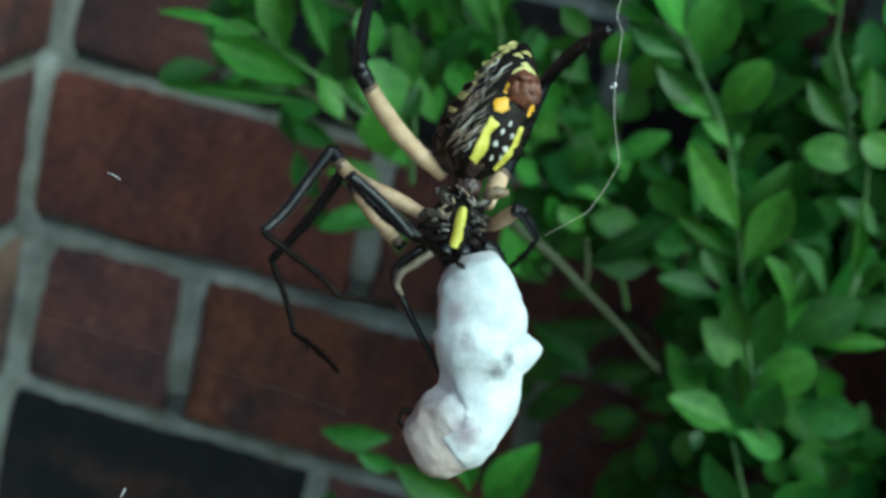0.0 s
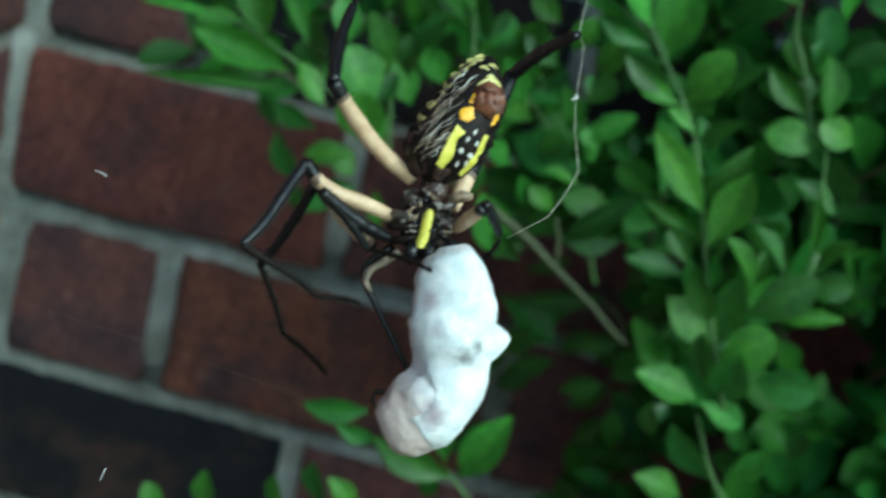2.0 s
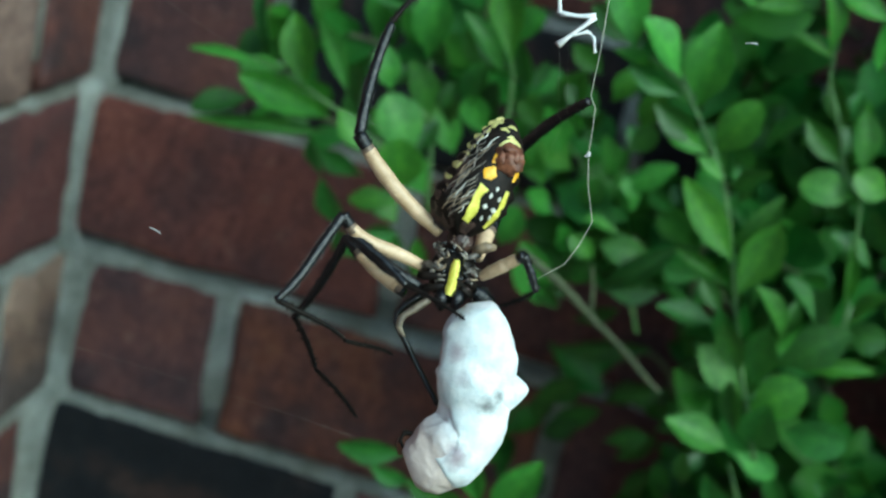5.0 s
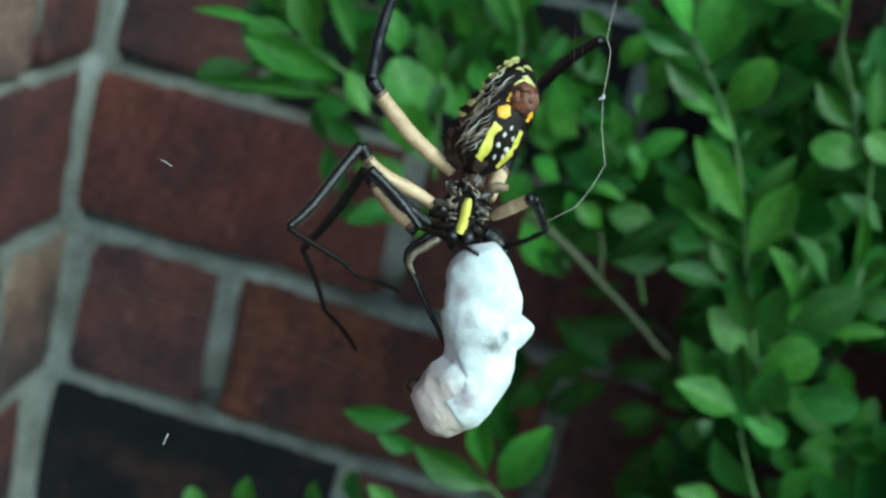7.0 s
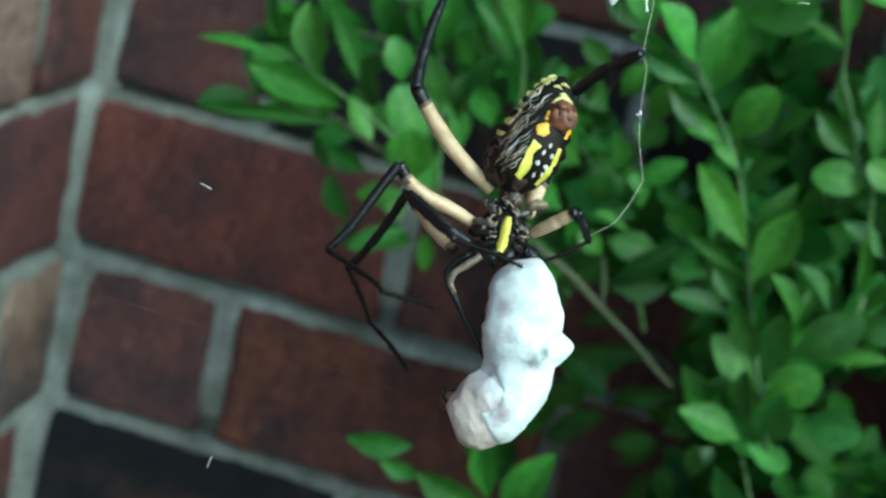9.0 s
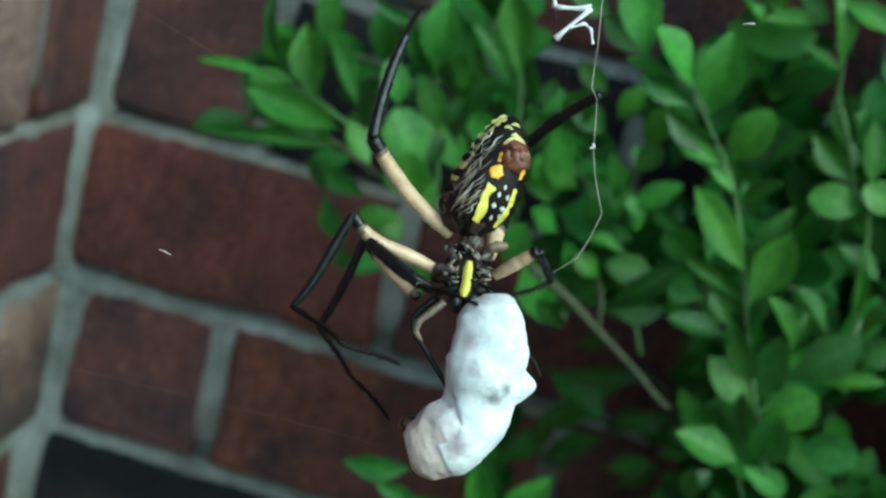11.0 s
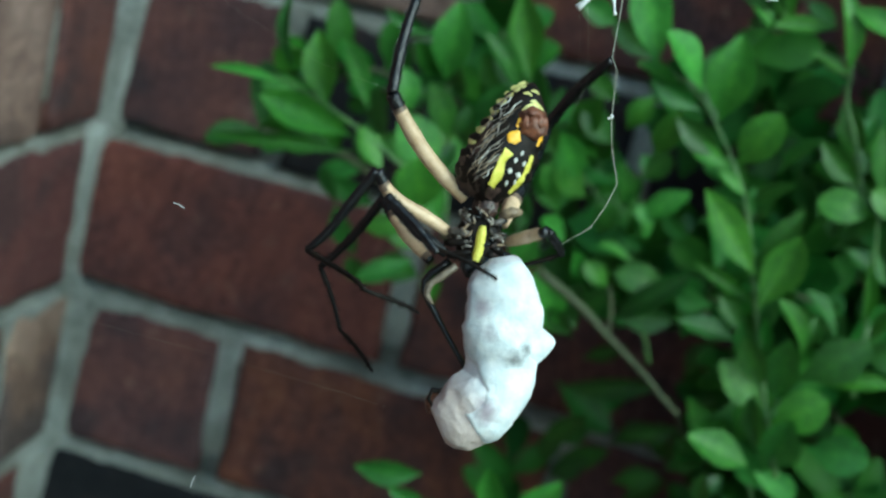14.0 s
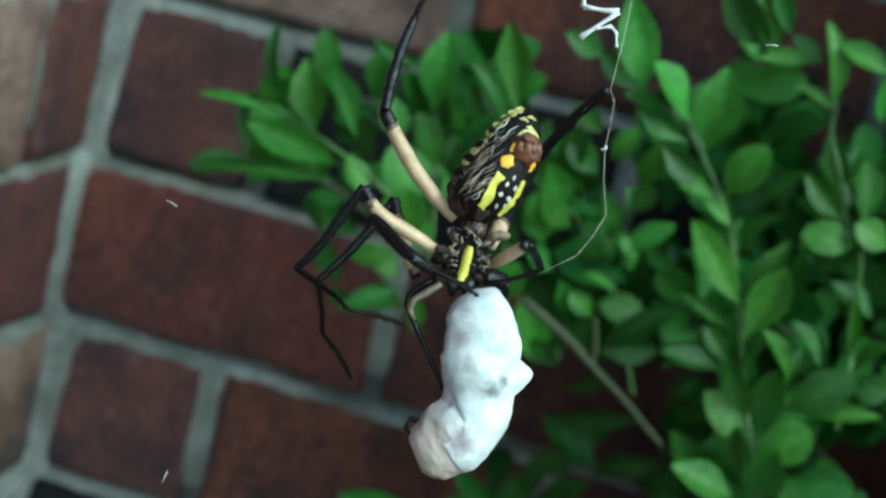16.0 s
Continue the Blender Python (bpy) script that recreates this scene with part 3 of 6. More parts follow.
SPRIG_SIDE = [
    (0.3388, -0.2491, 0.0985, 0.3342, -0.2511, 0.1169, 9.7, 0),
    (0.3386, -0.2501, 0.0923, 0.3227, -0.2521, 0.0922, 10.7, 0),
    (0.3346, -0.2204, 0.1045, 0.3244, -0.2254, 0.1192, 7.6, 2),
    (0.3360, -0.2228, 0.0944, 0.3211, -0.2278, 0.1062, 8.6, 2),
    (0.3114, -0.2103, 0.0912, 0.3216, -0.2193, 0.1063, 8.2, 1),
    (0.3495, -0.2477, 0.0729, 0.3355, -0.2497, 0.0805, 7.9, 0),
    (0.3458, -0.2500, 0.0577, 0.3418, -0.2520, 0.0798, 4.0, 0),
    (0.3460, -0.2528, 0.0564, 0.3540, -0.2578, 0.0690, 7.2, 1),
    (0.3470, -0.2515, 0.0520, 0.3590, -0.2535, 0.0540, 9.6, 2),
    (0.3477, -0.2484, 0.0936, 0.3365, -0.2534, 0.0986, 9.8, 0),
    (0.3325, -0.2178, 0.0763, 0.3347, -0.2198, 0.0866, 7.1, 2),
    (0.3571, -0.2310, 0.0715, 0.3456, -0.2360, 0.0855, 9.2, 2),
]
SPRIG_INNER = [
    (0.2686, -0.1896, 0.0638, 0.2634, -0.1986, 0.0803, 8.8, 1),
    (0.2751, -0.1906, 0.0470, 0.2629, -0.1996, 0.0515, 6.1, 1),
    (0.2597, -0.1891, 0.0352, 0.2556, -0.1981, 0.0471, 7.8, 1),
    (0.2884, -0.1885, 0.0413, 0.2717, -0.1935, 0.0426, 10.8, 0),
    (0.2726, -0.1907, 0.0248, 0.2950, -0.1957, 0.0487, 8.9, 2),
    (0.2501, -0.1917, 0.0697, 0.2425, -0.2007, 0.0855, 11.5, 0),
    (0.2709, -0.1876, 0.0606, 0.2878, -0.1896, 0.0745, 8.5, 0),
    (0.2507, -0.1910, 0.1234, 0.2378, -0.2000, 0.1281, 9.0, 2),
    (0.2549, -0.1902, 0.0147, 0.2451, -0.1992, 0.0383, 14.5, 0),
    (0.2590, -0.1911, 0.0844, 0.2473, -0.1961, 0.0936, 10.2, 0),
    (0.2727, -0.1898, 0.0839, 0.2781, -0.1988, 0.1011, 9.5, 0),
    (0.2461, -0.1882, 0.0563, 0.2385, -0.1932, 0.0692, 10.1, 0),
    (0.2613, -0.1910, 0.0529, 0.2645, -0.1960, 0.0648, 8.8, 0),
    (0.2783, -0.1873, 0.0549, 0.2726, -0.1893, 0.0658, 7.7, 0),
    (0.2620, -0.1878, 0.0256, 0.2718, -0.1928, 0.0359, 8.6, 0),
    (0.2513, -0.1872, 0.0473, 0.2416, -0.1962, 0.0545, 9.0, 0),
    (0.2695, -0.1919, 0.0370, 0.2603, -0.1969, 0.0437, 7.7, 0),
    (0.2911, -0.1876, 0.0586, 0.2818, -0.1896, 0.0644, 7.3, 2),
    (0.2617, -0.1884, 0.0152, 0.2510, -0.1934, 0.0238, 9.0, 2),
    (0.2360, -0.1890, 0.0729, 0.2434, -0.1910, 0.0877, 10.8, 2),
    (0.2542, -0.1878, 0.0636, 0.2426, -0.1968, 0.0728, 11.6, 0),
    (0.2448, -0.1892, 0.0813, 0.2522, -0.1982, 0.0994, 11.5, 0),
    (0.2562, -0.1902, 0.0983, 0.2454, -0.1952, 0.1066, 8.3, 2),
    (0.2616, -0.1874, 0.0896, 0.2680, -0.1894, 0.1027, 8.8, 0),
    (0.2712, -0.1882, 0.0743, 0.2785, -0.1902, 0.0855, 8.8, 2),
    (0.2341, -0.1875, 0.0436, 0.2227, -0.1895, 0.0521, 9.8, 2),
    (0.2665, -0.1893, 0.1212, 0.2537, -0.1943, 0.1239, 7.5, 2),
]
SPRIG_DEEP = [
    (0.2555, -0.0923, -0.0365, 0.2973, -0.0973, -0.0232, 10.0, 2),
    (0.2560, -0.0877, -0.0607, 0.2728, -0.0967, -0.0446, 9.6, 2),
    (0.2904, -0.0927, -0.0483, 0.3098, -0.0947, -0.0390, 9.5, 2),
    (0.3077, -0.0920, -0.0587, 0.3229, -0.1010, -0.0428, 10.4, 2),
    (0.2628, -0.0910, -0.0758, 0.2771, -0.1000, -0.0601, 10.6, 2),
    (0.3110, -0.0884, -0.0357, 0.3214, -0.0934, -0.0207, 9.4, 2),
    (0.2887, -0.0875, -0.0716, 0.3061, -0.0925, -0.0616, 10.6, 2),
    (0.2897, -0.0928, -0.0003, 0.3047, -0.0948, 0.0145, 9.3, 2),
    (0.3059, -0.0888, -0.0167, 0.3130, -0.0908, 0.0011, 9.4, 2),
    (0.2636, -0.0901, -0.0214, 0.2806, -0.0951, -0.0103, 7.1, 2),
]
SPRIG_FOOT = [
    (0.2319, -0.2714, -0.0151, 0.2115, -0.2734, -0.0180, 9.2, 2),
    (0.2610, -0.2748, -0.0284, 0.2352, -0.2768, -0.0211, 11.1, 2),
    (0.2575, -0.2704, -0.0245, 0.2519, -0.2794, -0.0030, 8.5, 1),
    (0.2617, -0.2696, -0.0307, 0.2725, -0.2746, -0.0041, 12.6, 0),
    (0.1875, -0.2700, -0.0653, 0.1857, -0.2720, -0.0494, 8.2, 1),
    (0.2109, -0.2745, -0.0553, 0.2097, -0.2835, -0.0370, 7.3, 1),
    (0.1731, -0.2723, -0.0689, 0.1692, -0.2743, -0.0572, 7.5, 0),
    (0.2236, -0.2703, -0.0512, 0.2193, -0.2753, -0.0339, 10.1, 2),
    (0.2351, -0.2727, -0.0482, 0.2255, -0.2777, -0.0366, 7.6, 0),
    (0.2358, -0.2699, -0.0249, 0.2236, -0.2749, -0.0208, 6.8, 2),
]
SPRIG_FLOOR = [
    (0.3264, -0.2574, 0.0099, 0.3397, -0.2594, 0.0067, 8.3, 0),
    (0.3363, -0.2525, -0.0172, 0.3197, -0.2575, -0.0006, 12.0, 2),
    (0.3436, -0.2549, -0.0137, 0.3494, -0.2599, 0.0007, 8.5, 0),
    (0.3290, -0.2555, -0.0220, 0.3137, -0.2645, -0.0155, 9.6, 0),
    (0.3142, -0.2533, -0.0074, 0.3128, -0.2553, 0.0044, 6.8, 2),
    (0.3474, -0.2342, -0.0134, 0.3412, -0.2362, -0.0045, 7.8, 2),
    (0.3626, -0.2242, -0.0152, 0.3639, -0.2292, -0.0024, 7.9, 2),
]
SPRIG_SHADE = [
    (0.1814, -0.1955, 0.0245, 0.1734, -0.2045, 0.0418, 10.2, 2),
    (0.2053, -0.1970, 0.0234, 0.1919, -0.1990, 0.0268, 11.3, 2),
    (0.2013, -0.1969, 0.0322, 0.1912, -0.1989, 0.0415, 10.5, 0),
    (0.2086, -0.1960, 0.0442, 0.1987, -0.2010, 0.0581, 11.6, 0),
    (0.2150, -0.1964, 0.0609, 0.2077, -0.1984, 0.0740, 11.4, 0),
    (0.2208, -0.1937, 0.0679, 0.2147, -0.1957, 0.0813, 10.3, 2),
    (0.2082, -0.1941, 0.0646, 0.2002, -0.1961, 0.0755, 9.9, 0),
    (0.2231, -0.1947, 0.0741, 0.2249, -0.1997, 0.0885, 9.5, 2),
    (0.2380, -0.1933, 0.0518, 0.2319, -0.2023, 0.0675, 11.1, 2),
    (0.2423, -0.1951, 0.0615, 0.2432, -0.1971, 0.0754, 10.2, 0),
    (0.2371, -0.1949, 0.0334, 0.2407, -0.1999, 0.0495, 11.2, 0),
    (0.1711, -0.1929, 0.0403, 0.1659, -0.1979, 0.0533, 8.6, 2),
    (0.1895, -0.1966, 0.0170, 0.1795, -0.1986, 0.0231, 9.1, 2),
]
SPRIG_GLOOM = [
    (0.2634, -0.0671, -0.0789, 0.2845, -0.0761, -0.0625, 11.0, 2),
    (0.2624, -0.0730, -0.0667, 0.2741, -0.0750, -0.0548, 9.9, 2),
    (0.2836, -0.0693, -0.0616, 0.3002, -0.0743, -0.0471, 10.3, 2),
    (0.2535, -0.0697, -0.0795, 0.2633, -0.0747, -0.0622, 10.5, 2),
    (0.2962, -0.0683, -0.0861, 0.3108, -0.0773, -0.0674, 10.4, 2),
    (0.3120, -0.0712, -0.0640, 0.3012, -0.0802, -0.0447, 10.7, 2),
    (0.3026, -0.0683, -0.1009, 0.3158, -0.0773, -0.0816, 11.0, 2),
]
STEMS = [
    ([(0.2487, -0.2450, 0.0491), (0.2640, -0.2450, 0.0416), (0.2748, -0.2450, 0.0345), (0.2876, -0.2450, 0.0263), (0.2965, -0.2450, 0.0196), (0.3012, -0.2450, 0.0167)], 0.00155, STEM_GREEN),
    ([(0.2744, -0.2450, 0.0348), (0.2734, -0.2450, 0.0434), (0.2711, -0.2450, 0.0500)], 0.0009, STEM_GREEN),
    ([(0.2043, -0.2620, 0.0730), (0.1904, -0.2620, 0.0798), (0.1787, -0.2620, 0.0845), (0.1654, -0.2620, 0.0888), (0.1526, -0.2620, 0.0898)], 0.0008, SHOOT),
    ([(0.2352, -0.2370, 0.0804), (0.2343, -0.2370, 0.0946), (0.2322, -0.2370, 0.1039)], 0.0009, SHOOT),
    ([(0.3308, -0.2760, 0.0167), (0.3215, -0.2760, 0.0381), (0.3151, -0.2760, 0.0549), (0.3091, -0.2760, 0.0716), (0.3023, -0.2760, 0.0894), (0.2953, -0.2760, 0.1005), (0.2880, -0.2760, 0.1098), (0.2806, -0.2760, 0.1166), (0.2691, -0.2760, 0.1215)], 0.0008, SHOOT),
    ([(0.3357, -0.2460, 0.0933), (0.3278, -0.2460, 0.1117), (0.3231, -0.2460, 0.1206), (0.3216, -0.2460, 0.1303), (0.3191, -0.2460, 0.1445)], 0.0008, SHOOT),
    ([(0.2757, -0.2720, -0.0420), (0.2645, -0.2720, -0.0321), (0.2579, -0.2720, -0.0265)], 0.0008, SHOOT),
    ([(0.3483, -0.2500, 0.0379), (0.3463, -0.2500, 0.0561), (0.3441, -0.2500, 0.0722), (0.3388, -0.2500, 0.0983)], 0.0008, SHOOT),
    ([(0.2153, -0.2250, 0.0468), (0.2111, -0.2250, 0.0723), (0.2056, -0.2250, 0.0951)], 0.0009, SHOOT),
    ([(0.2899, -0.1700, 0.0076), (0.2756, -0.1700, 0.0379), (0.2598, -0.1700, 0.0589), (0.2437, -0.1700, 0.0733)], 0.0008, SHOOT),
    ([(0.3196, -0.0900, -0.0583), (0.3017, -0.0900, -0.0278), (0.2664, -0.0900, -0.0321)], 0.0015, STEM_GREEN),
    ([(0.3510, -0.2580, -0.0281), (0.3366, -0.2580, -0.0135), (0.3261, -0.2580, 0.0059)], 0.0008, SHOOT),
]


branches = [add_stem(shrub, points, radius, mat) for points, radius, mat in STEMS]
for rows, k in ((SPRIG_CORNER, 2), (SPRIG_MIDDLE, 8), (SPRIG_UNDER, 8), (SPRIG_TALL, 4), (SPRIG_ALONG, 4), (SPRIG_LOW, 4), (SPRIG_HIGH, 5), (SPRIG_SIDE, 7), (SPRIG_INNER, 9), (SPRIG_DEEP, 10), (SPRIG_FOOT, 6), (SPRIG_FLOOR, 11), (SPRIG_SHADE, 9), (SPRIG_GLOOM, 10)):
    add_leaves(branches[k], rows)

# twigs and leaves of the shadowy inside, which nobody could count, plus unseen shading sprigs
fill = random.Random(5)
verts, faces = [], []
profile = [(0.0, 0.04), (0.2, 0.26), (0.45, 0.46), (0.65, 0.5), (0.83, 0.4), (0.94, 0.22), (1.0, 0.04)]
GAPS = [(0.271, 0.124, 0.016), (0.255, 0.104, 0.016), (0.259, 0.086, 0.016),  (0.278, 0.131, 0.02), (0.302, 0.134, 0.012), (0.385, -0.008, 0.02), (0.283, -0.042, 0.013), (0.239, 0.091, 0.016), (0.252, -0.008, 0.018), (0.299, 0.001, 0.012), (0.274, 0.068, 0.013), (0.287, 0.069, 0.011), (0.264, 0.096, 0.01), (0.31, 0.076, 0.008)]

# how high the inner leaves reach, along the wall; the bricks show above
CREST = [(0.0, 0.09), (0.148, 0.09), (0.168, 0.102), (0.2, 0.108), (0.225, 0.104), (0.25, 0.105), (0.27, 0.118), (0.288, 0.122), (0.3, 0.126), (0.323, 0.12), (0.35, 0.118), (0.41, 0.118)]


def fill_leaf(base, tip, width, spread):
    m = leaf_frame(base, tip, width, fill, spread)
    mid = (Vector(base) + Vector(tip)) / 2
    flat = mid.z + 0.28 * (mid.y + 0.13)
    for (xa, za), (xb, zb) in zip(CREST, CREST[1:]):
        if xa <= mid.x < xb and flat > za + (zb - za) * (mid.x - xa) / (xb - xa) + 0.006 * noise.noise(mid * 60):
            return
    if 0.235 < mid.x < 0.312 and flat < 0.012 and (fill.random() < 0.55 or mid.y < -0.08):
        return
    if mid.x < 0.235 and mid.z + 0.28 * (mid.y + 0.13) < 0.03:
        return
    for gx, gz, gap in GAPS:
        if (mid.x - gx) ** 2 + (mid.z - gz + 0.28 * (mid.y + 0.13)) ** 2 < gap * gap:
            return
    start = len(verts)
    for s, w in profile:
        for j in (-1, 0, 1):
            verts.append(m @ Vector((s, w * j, -0.25 * (s - 0.5) ** 2 + 0.2 * w * abs(j))))
    for i in range(len(profile) - 1):
        for j in range(2):
            k = start + 3 * i + j
            faces.append((k, k + 3, k + 4, k + 1))


twig_bm = bmesh.new()


def fill_sprig(root, way, length, leaf_length, spread=0.6):
    pts = [Vector(root) + Vector(way) * length * s + Vector((0, 0, -0.02)) * s * s for s in (0, 0.33, 0.66, 1)]
    if not any(0.235 < p.x < 0.312 and p.z < 0.012 for p in pts) and all(pts[3].z + 0.28 * (pts[3].y + 0.13) < min(za, zb) for (xa, za), (xb, zb) in zip(CREST, CREST[1:]) if xa <= pts[3].x < xb) and all((pts[2].x - gx) ** 2 + (pts[2].z - gz + 0.28 * (pts[2].y + 0.13)) ** 2 > (1.6 * gap) ** 2 for gx, gz, gap in GAPS):
        tube(twig_bm, pts, [0.0013, 0.0011, 0.0009, 0.0005], 5)
    count = int(length / 0.011)
    for k in range(count):
        s = (k + 1) / count
        p = Vector(root) + Vector(way) * length * s + Vector((0, 0, -0.02)) * s * s
        turn = k * 1.57 + fill.uniform(-0.3, 0.3)
        a = Vector(way).cross(Vector((0.3, -1, 0.2))).normalized()
        b = Vector(way).cross(a).normalized()
        for flip in (1, -1):
            out = (Vector(way) * 0.75 + flip * (math.cos(turn) * a + math.sin(turn) * b)).normalized()
            size = leaf_length * fill.uniform(0.7, 1.15)
            fill_leaf(p, p + out * size, size * fill.uniform(0.42, 0.58), spread)


for k in range(1180):
    # from 900 on: unseen sprigs beyond the right side, added to shade the wall
    if k >= 900:
        x, z = fill.uniform(0.45, 0.75), fill.uniform(0.02, 0.5)
    elif k < 380:
        x, z = fill.uniform(0.15, 0.50), fill.uniform(-0.16, 0.20)
    else:
        # mostly out of view to the right, set dense so it shades the bricks
        x, z = fill.uniform(0.36, 0.85), fill.uniform(-0.8, 0.5)
    y = fill.uniform(-0.17, -0.06) if k < 900 else fill.uniform(-0.25, -0.08)
    if x < 0.235 and (z < 0.035 or y > -0.11 or fill.random() < 0.3):
        continue
    if x < 0.33 and -0.25 < z < -0.03 and (y < -0.13 or fill.random() < 0.3):
        continue
    way = Vector((fill.uniform(-0.7, 0.7), fill.uniform(-0.6, 0.25), fill.uniform(0.2, 1.0))).normalized()
    length = fill.uniform(0.035, 0.075)
    if y + way.y * length > -0.03 or (k < 900 and y + way.y * length < -0.20):
        continue
    fill_sprig((x, y, z), way, length, 0.024 if k < 380 else 0.03)
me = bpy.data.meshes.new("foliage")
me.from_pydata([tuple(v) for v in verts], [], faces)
me.materials.append(LEAF_BACK_SHADED)
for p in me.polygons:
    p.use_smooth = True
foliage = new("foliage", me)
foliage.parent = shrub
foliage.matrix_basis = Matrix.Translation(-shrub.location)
tagged(foliage, "inner leaves in green darkened for shade", kind="stuff")
twigs = part("undergrowth", twig_bm, STEM_GREEN, shrub)
twigs.matrix_basis = Matrix.Translation(-shrub.location)
tagged(twigs, kind="stuff")
for k in range(7):
    foot = Vector((0.48 + fill.uniform(-0.1, 0.12), -0.1 + fill.uniform(-0.03, 0.03), -1.0))
    head = Vector((0.41 + 0.05 * k, -0.08 + fill.uniform(-0.03, 0.03), fill.uniform(0.0, 0.1)))
    add_stem(shrub, [foot, foot.lerp(head, 0.4) + Vector((0.04, 0, 0.05)), foot.lerp(head, 0.75), head], 0.005, BARK)

# ---- the spider: its own space is x across, y towards the abdomen, z away from the wall; millimetres ----
MM = 0.001
spider = new("spider")
tagged(spider, "black and yellow garden spider with banded ivory and black legs", "spider")


def mm(x, y, z=0.0):
    return Vector((x, y, z)) * MM


ABD_BASE, ABD_TIP = (0.55, 4.95), (6.38, 19.4)
ABD_WAY = (Vector(ABD_TIP) - Vector(ABD_BASE)).normalized()
ABD_SIDE = Vector((ABD_WAY.y, -ABD_WAY.x))
ABD_LENGTH = (Vector(ABD_TIP) - Vector(ABD_BASE)).length
ABD_PROFILE = [(0, 0.7), (0.05, 1.5), (0.12, 2.5), (0.25, 3.75), (0.4, 4.15), (0.55, 3.9), (0.7, 3.35), (0.82, 2.7), (0.92, 1.75), (0.98, 0.8), (1.0, 0.3)]


def abd_radius(s):
    for (a, ra), (b, rb) in zip(ABD_PROFILE, ABD_PROFILE[1:]):
        if s <= b:
            u = (s - a) / (b - a)
            return ra + (rb - ra) * u
    return 0.3


def broad_side(s):
    """The flank that is turned outwards bulges more."""
    return 1 + 0.2 * max(0.0, 1 - abs(s - 0.2) / 0.45) + 0.62 * math.exp(-((s - 0.1) / 0.13) ** 2)


def abd_point(s, c, lift=0.0):
    """A place on the abdomen's belly: s along it, c millimetres to its side."""
    r = abd_radius(min(max(s, 0), 1)) * (broad_side(s) if c < 0 else 1)
    q = min(abs(c) / r, 0.995)
    z = 0.85 * r * math.sqrt(1 - q * q)
    p = Vector(ABD_BASE) + ABD_WAY * (s * ABD_LENGTH) + ABD_SIDE * c
    n = Vector((ABD_SIDE.x * c, ABD_SIDE.y * c, z / 0.72)).normalized()
    return (Vector((p.x, p.y, z + 0.3)) + n * lift) * MM


bm = bmesh.new()
rings = []
for i in range(33):
    s = i / 32
    r = abd_radius(s)
    ring = []
    for k in range(36):
        a = 2 * math.pi * k / 36
        edge = max(0.0, abs(math.cos(a)) - 0.75) * 4
        grow = 1 + 0.07 * edge * math.sin(s * 46) * (1 if 0.2 < s < 0.95 else 0) + 0.03 * noise.noise(Vector((math.cos(a) * 2, math.sin(a) * 2, s * 7)))
        grow *= broad_side(s) if math.cos(a) < 0 else 1
        p = Vector(ABD_BASE) + ABD_WAY * (s * ABD_LENGTH) + ABD_SIDE * (r * grow * math.cos(a))
        ring.append(mm(p.x, p.y, 0.3 + 0.85 * r * grow * math.sin(a)))
    rings.append(ring)
loft(bm, rings)
part("abdomen", bm, DARK_BROWN, spider, "egg-shaped black abdomen with a scalloped edge")


def ribbon(points, widths, lift=0.07):
    """A raised patch of colour that follows the belly along points (s, c); widths in millimetres."""
    bm = bmesh.new()
    pts = curve_points([(s * ABD_LENGTH, c, 0) for s, c in points], 5 * len(points))
    rows = []
    for i, p in enumerate(pts):
        q = i / (len(pts) - 1) * (len(widths) - 1)
        k = min(int(q), len(widths) - 2)
        w = widths[k] + (widths[k + 1] - widths[k]) * (q - k)
        w *= 1 + 0.25 * noise.noise(p * 1.7)
        d = (pts[min(i + 1, len(pts) - 1)] - pts[max(i - 1, 0)]).normalized()
        side = Vector((-d.y, d.x, 0))
        row = []
        for j in (-1, -0.6, 0, 0.6, 1):
            v = p + side * (w / 2 * j)
            row.append(bm.verts.new(abd_point(v.x / ABD_LENGTH, v.y, lift if abs(j) < 1 else -0.05)))
        rows.append(row)
    for a, b in zip(rows, rows[1:]):
        for j in range(4):
            bm.faces.new((a[j], a[j + 1], b[j + 1], b[j]))
    return bm


part("yellow_stripe", ribbon([(0.13, 0.0), (0.25, 0.25), (0.34, 0.05), (0.43, 0.45)], [1.0, 1.25, 0.95, 1.3]), YELLOW, spider, "bright yellow belly stripe")
part("yellow_stripe", ribbon([(0.14, 2.3), (0.3, 3.15), (0.47, 3.15)], [0.6, 0.75, 0.5]), YELLOW, spider, "bright yellow belly stripe")
part("orange_spot", ribbon([(0.49, 0.35), (0.54, 0.3), (0.6, 0.5)], [0.9, 1.7, 0.6]), ORANGE, spider, "orange spot beside the spinnerets")
part("orange_spot", ribbon([(0.62, 0.1), (0.68, 0.25), (0.74, 0.7)], [0.4, 0.9, 0.4]), ORANGE, spider, "orange spot beside the spinnerets")
part("pale_band", ribbon([(0.72, 0.0), (0.79, 0.35), (0.835, 1.2), (0.82, 2.1), (0.76, 2.75)], [0.3, 0.6, 0.75, 0.7, 0.3]), PALE_YELLOW, spider, "pale yellow band round the spinnerets")
part("orange_spot", ribbon([(0.55, 3.2), (0.6, 3.35), (0.65, 3.2)], [0.3, 0.7, 0.3]), ORANGE, spider, "orange spot beside the spinnerets")
for s, c, w in ((0.294, 1.36, 0.75), (0.29, 2.5, 0.75), (0.383, 1.5, 0.55), (0.2, 1.55, 0.5), (0.385, 2.6, 0.5), (0.45, 1.9, 0.4), (0.23, 2.4, 0.4)):
    part("white_dot", ribbon([(s - 0.02, c), (s, c), (s + 0.022, c)], [0.25 * w, w, 0.25 * w]), CHALK, spider)
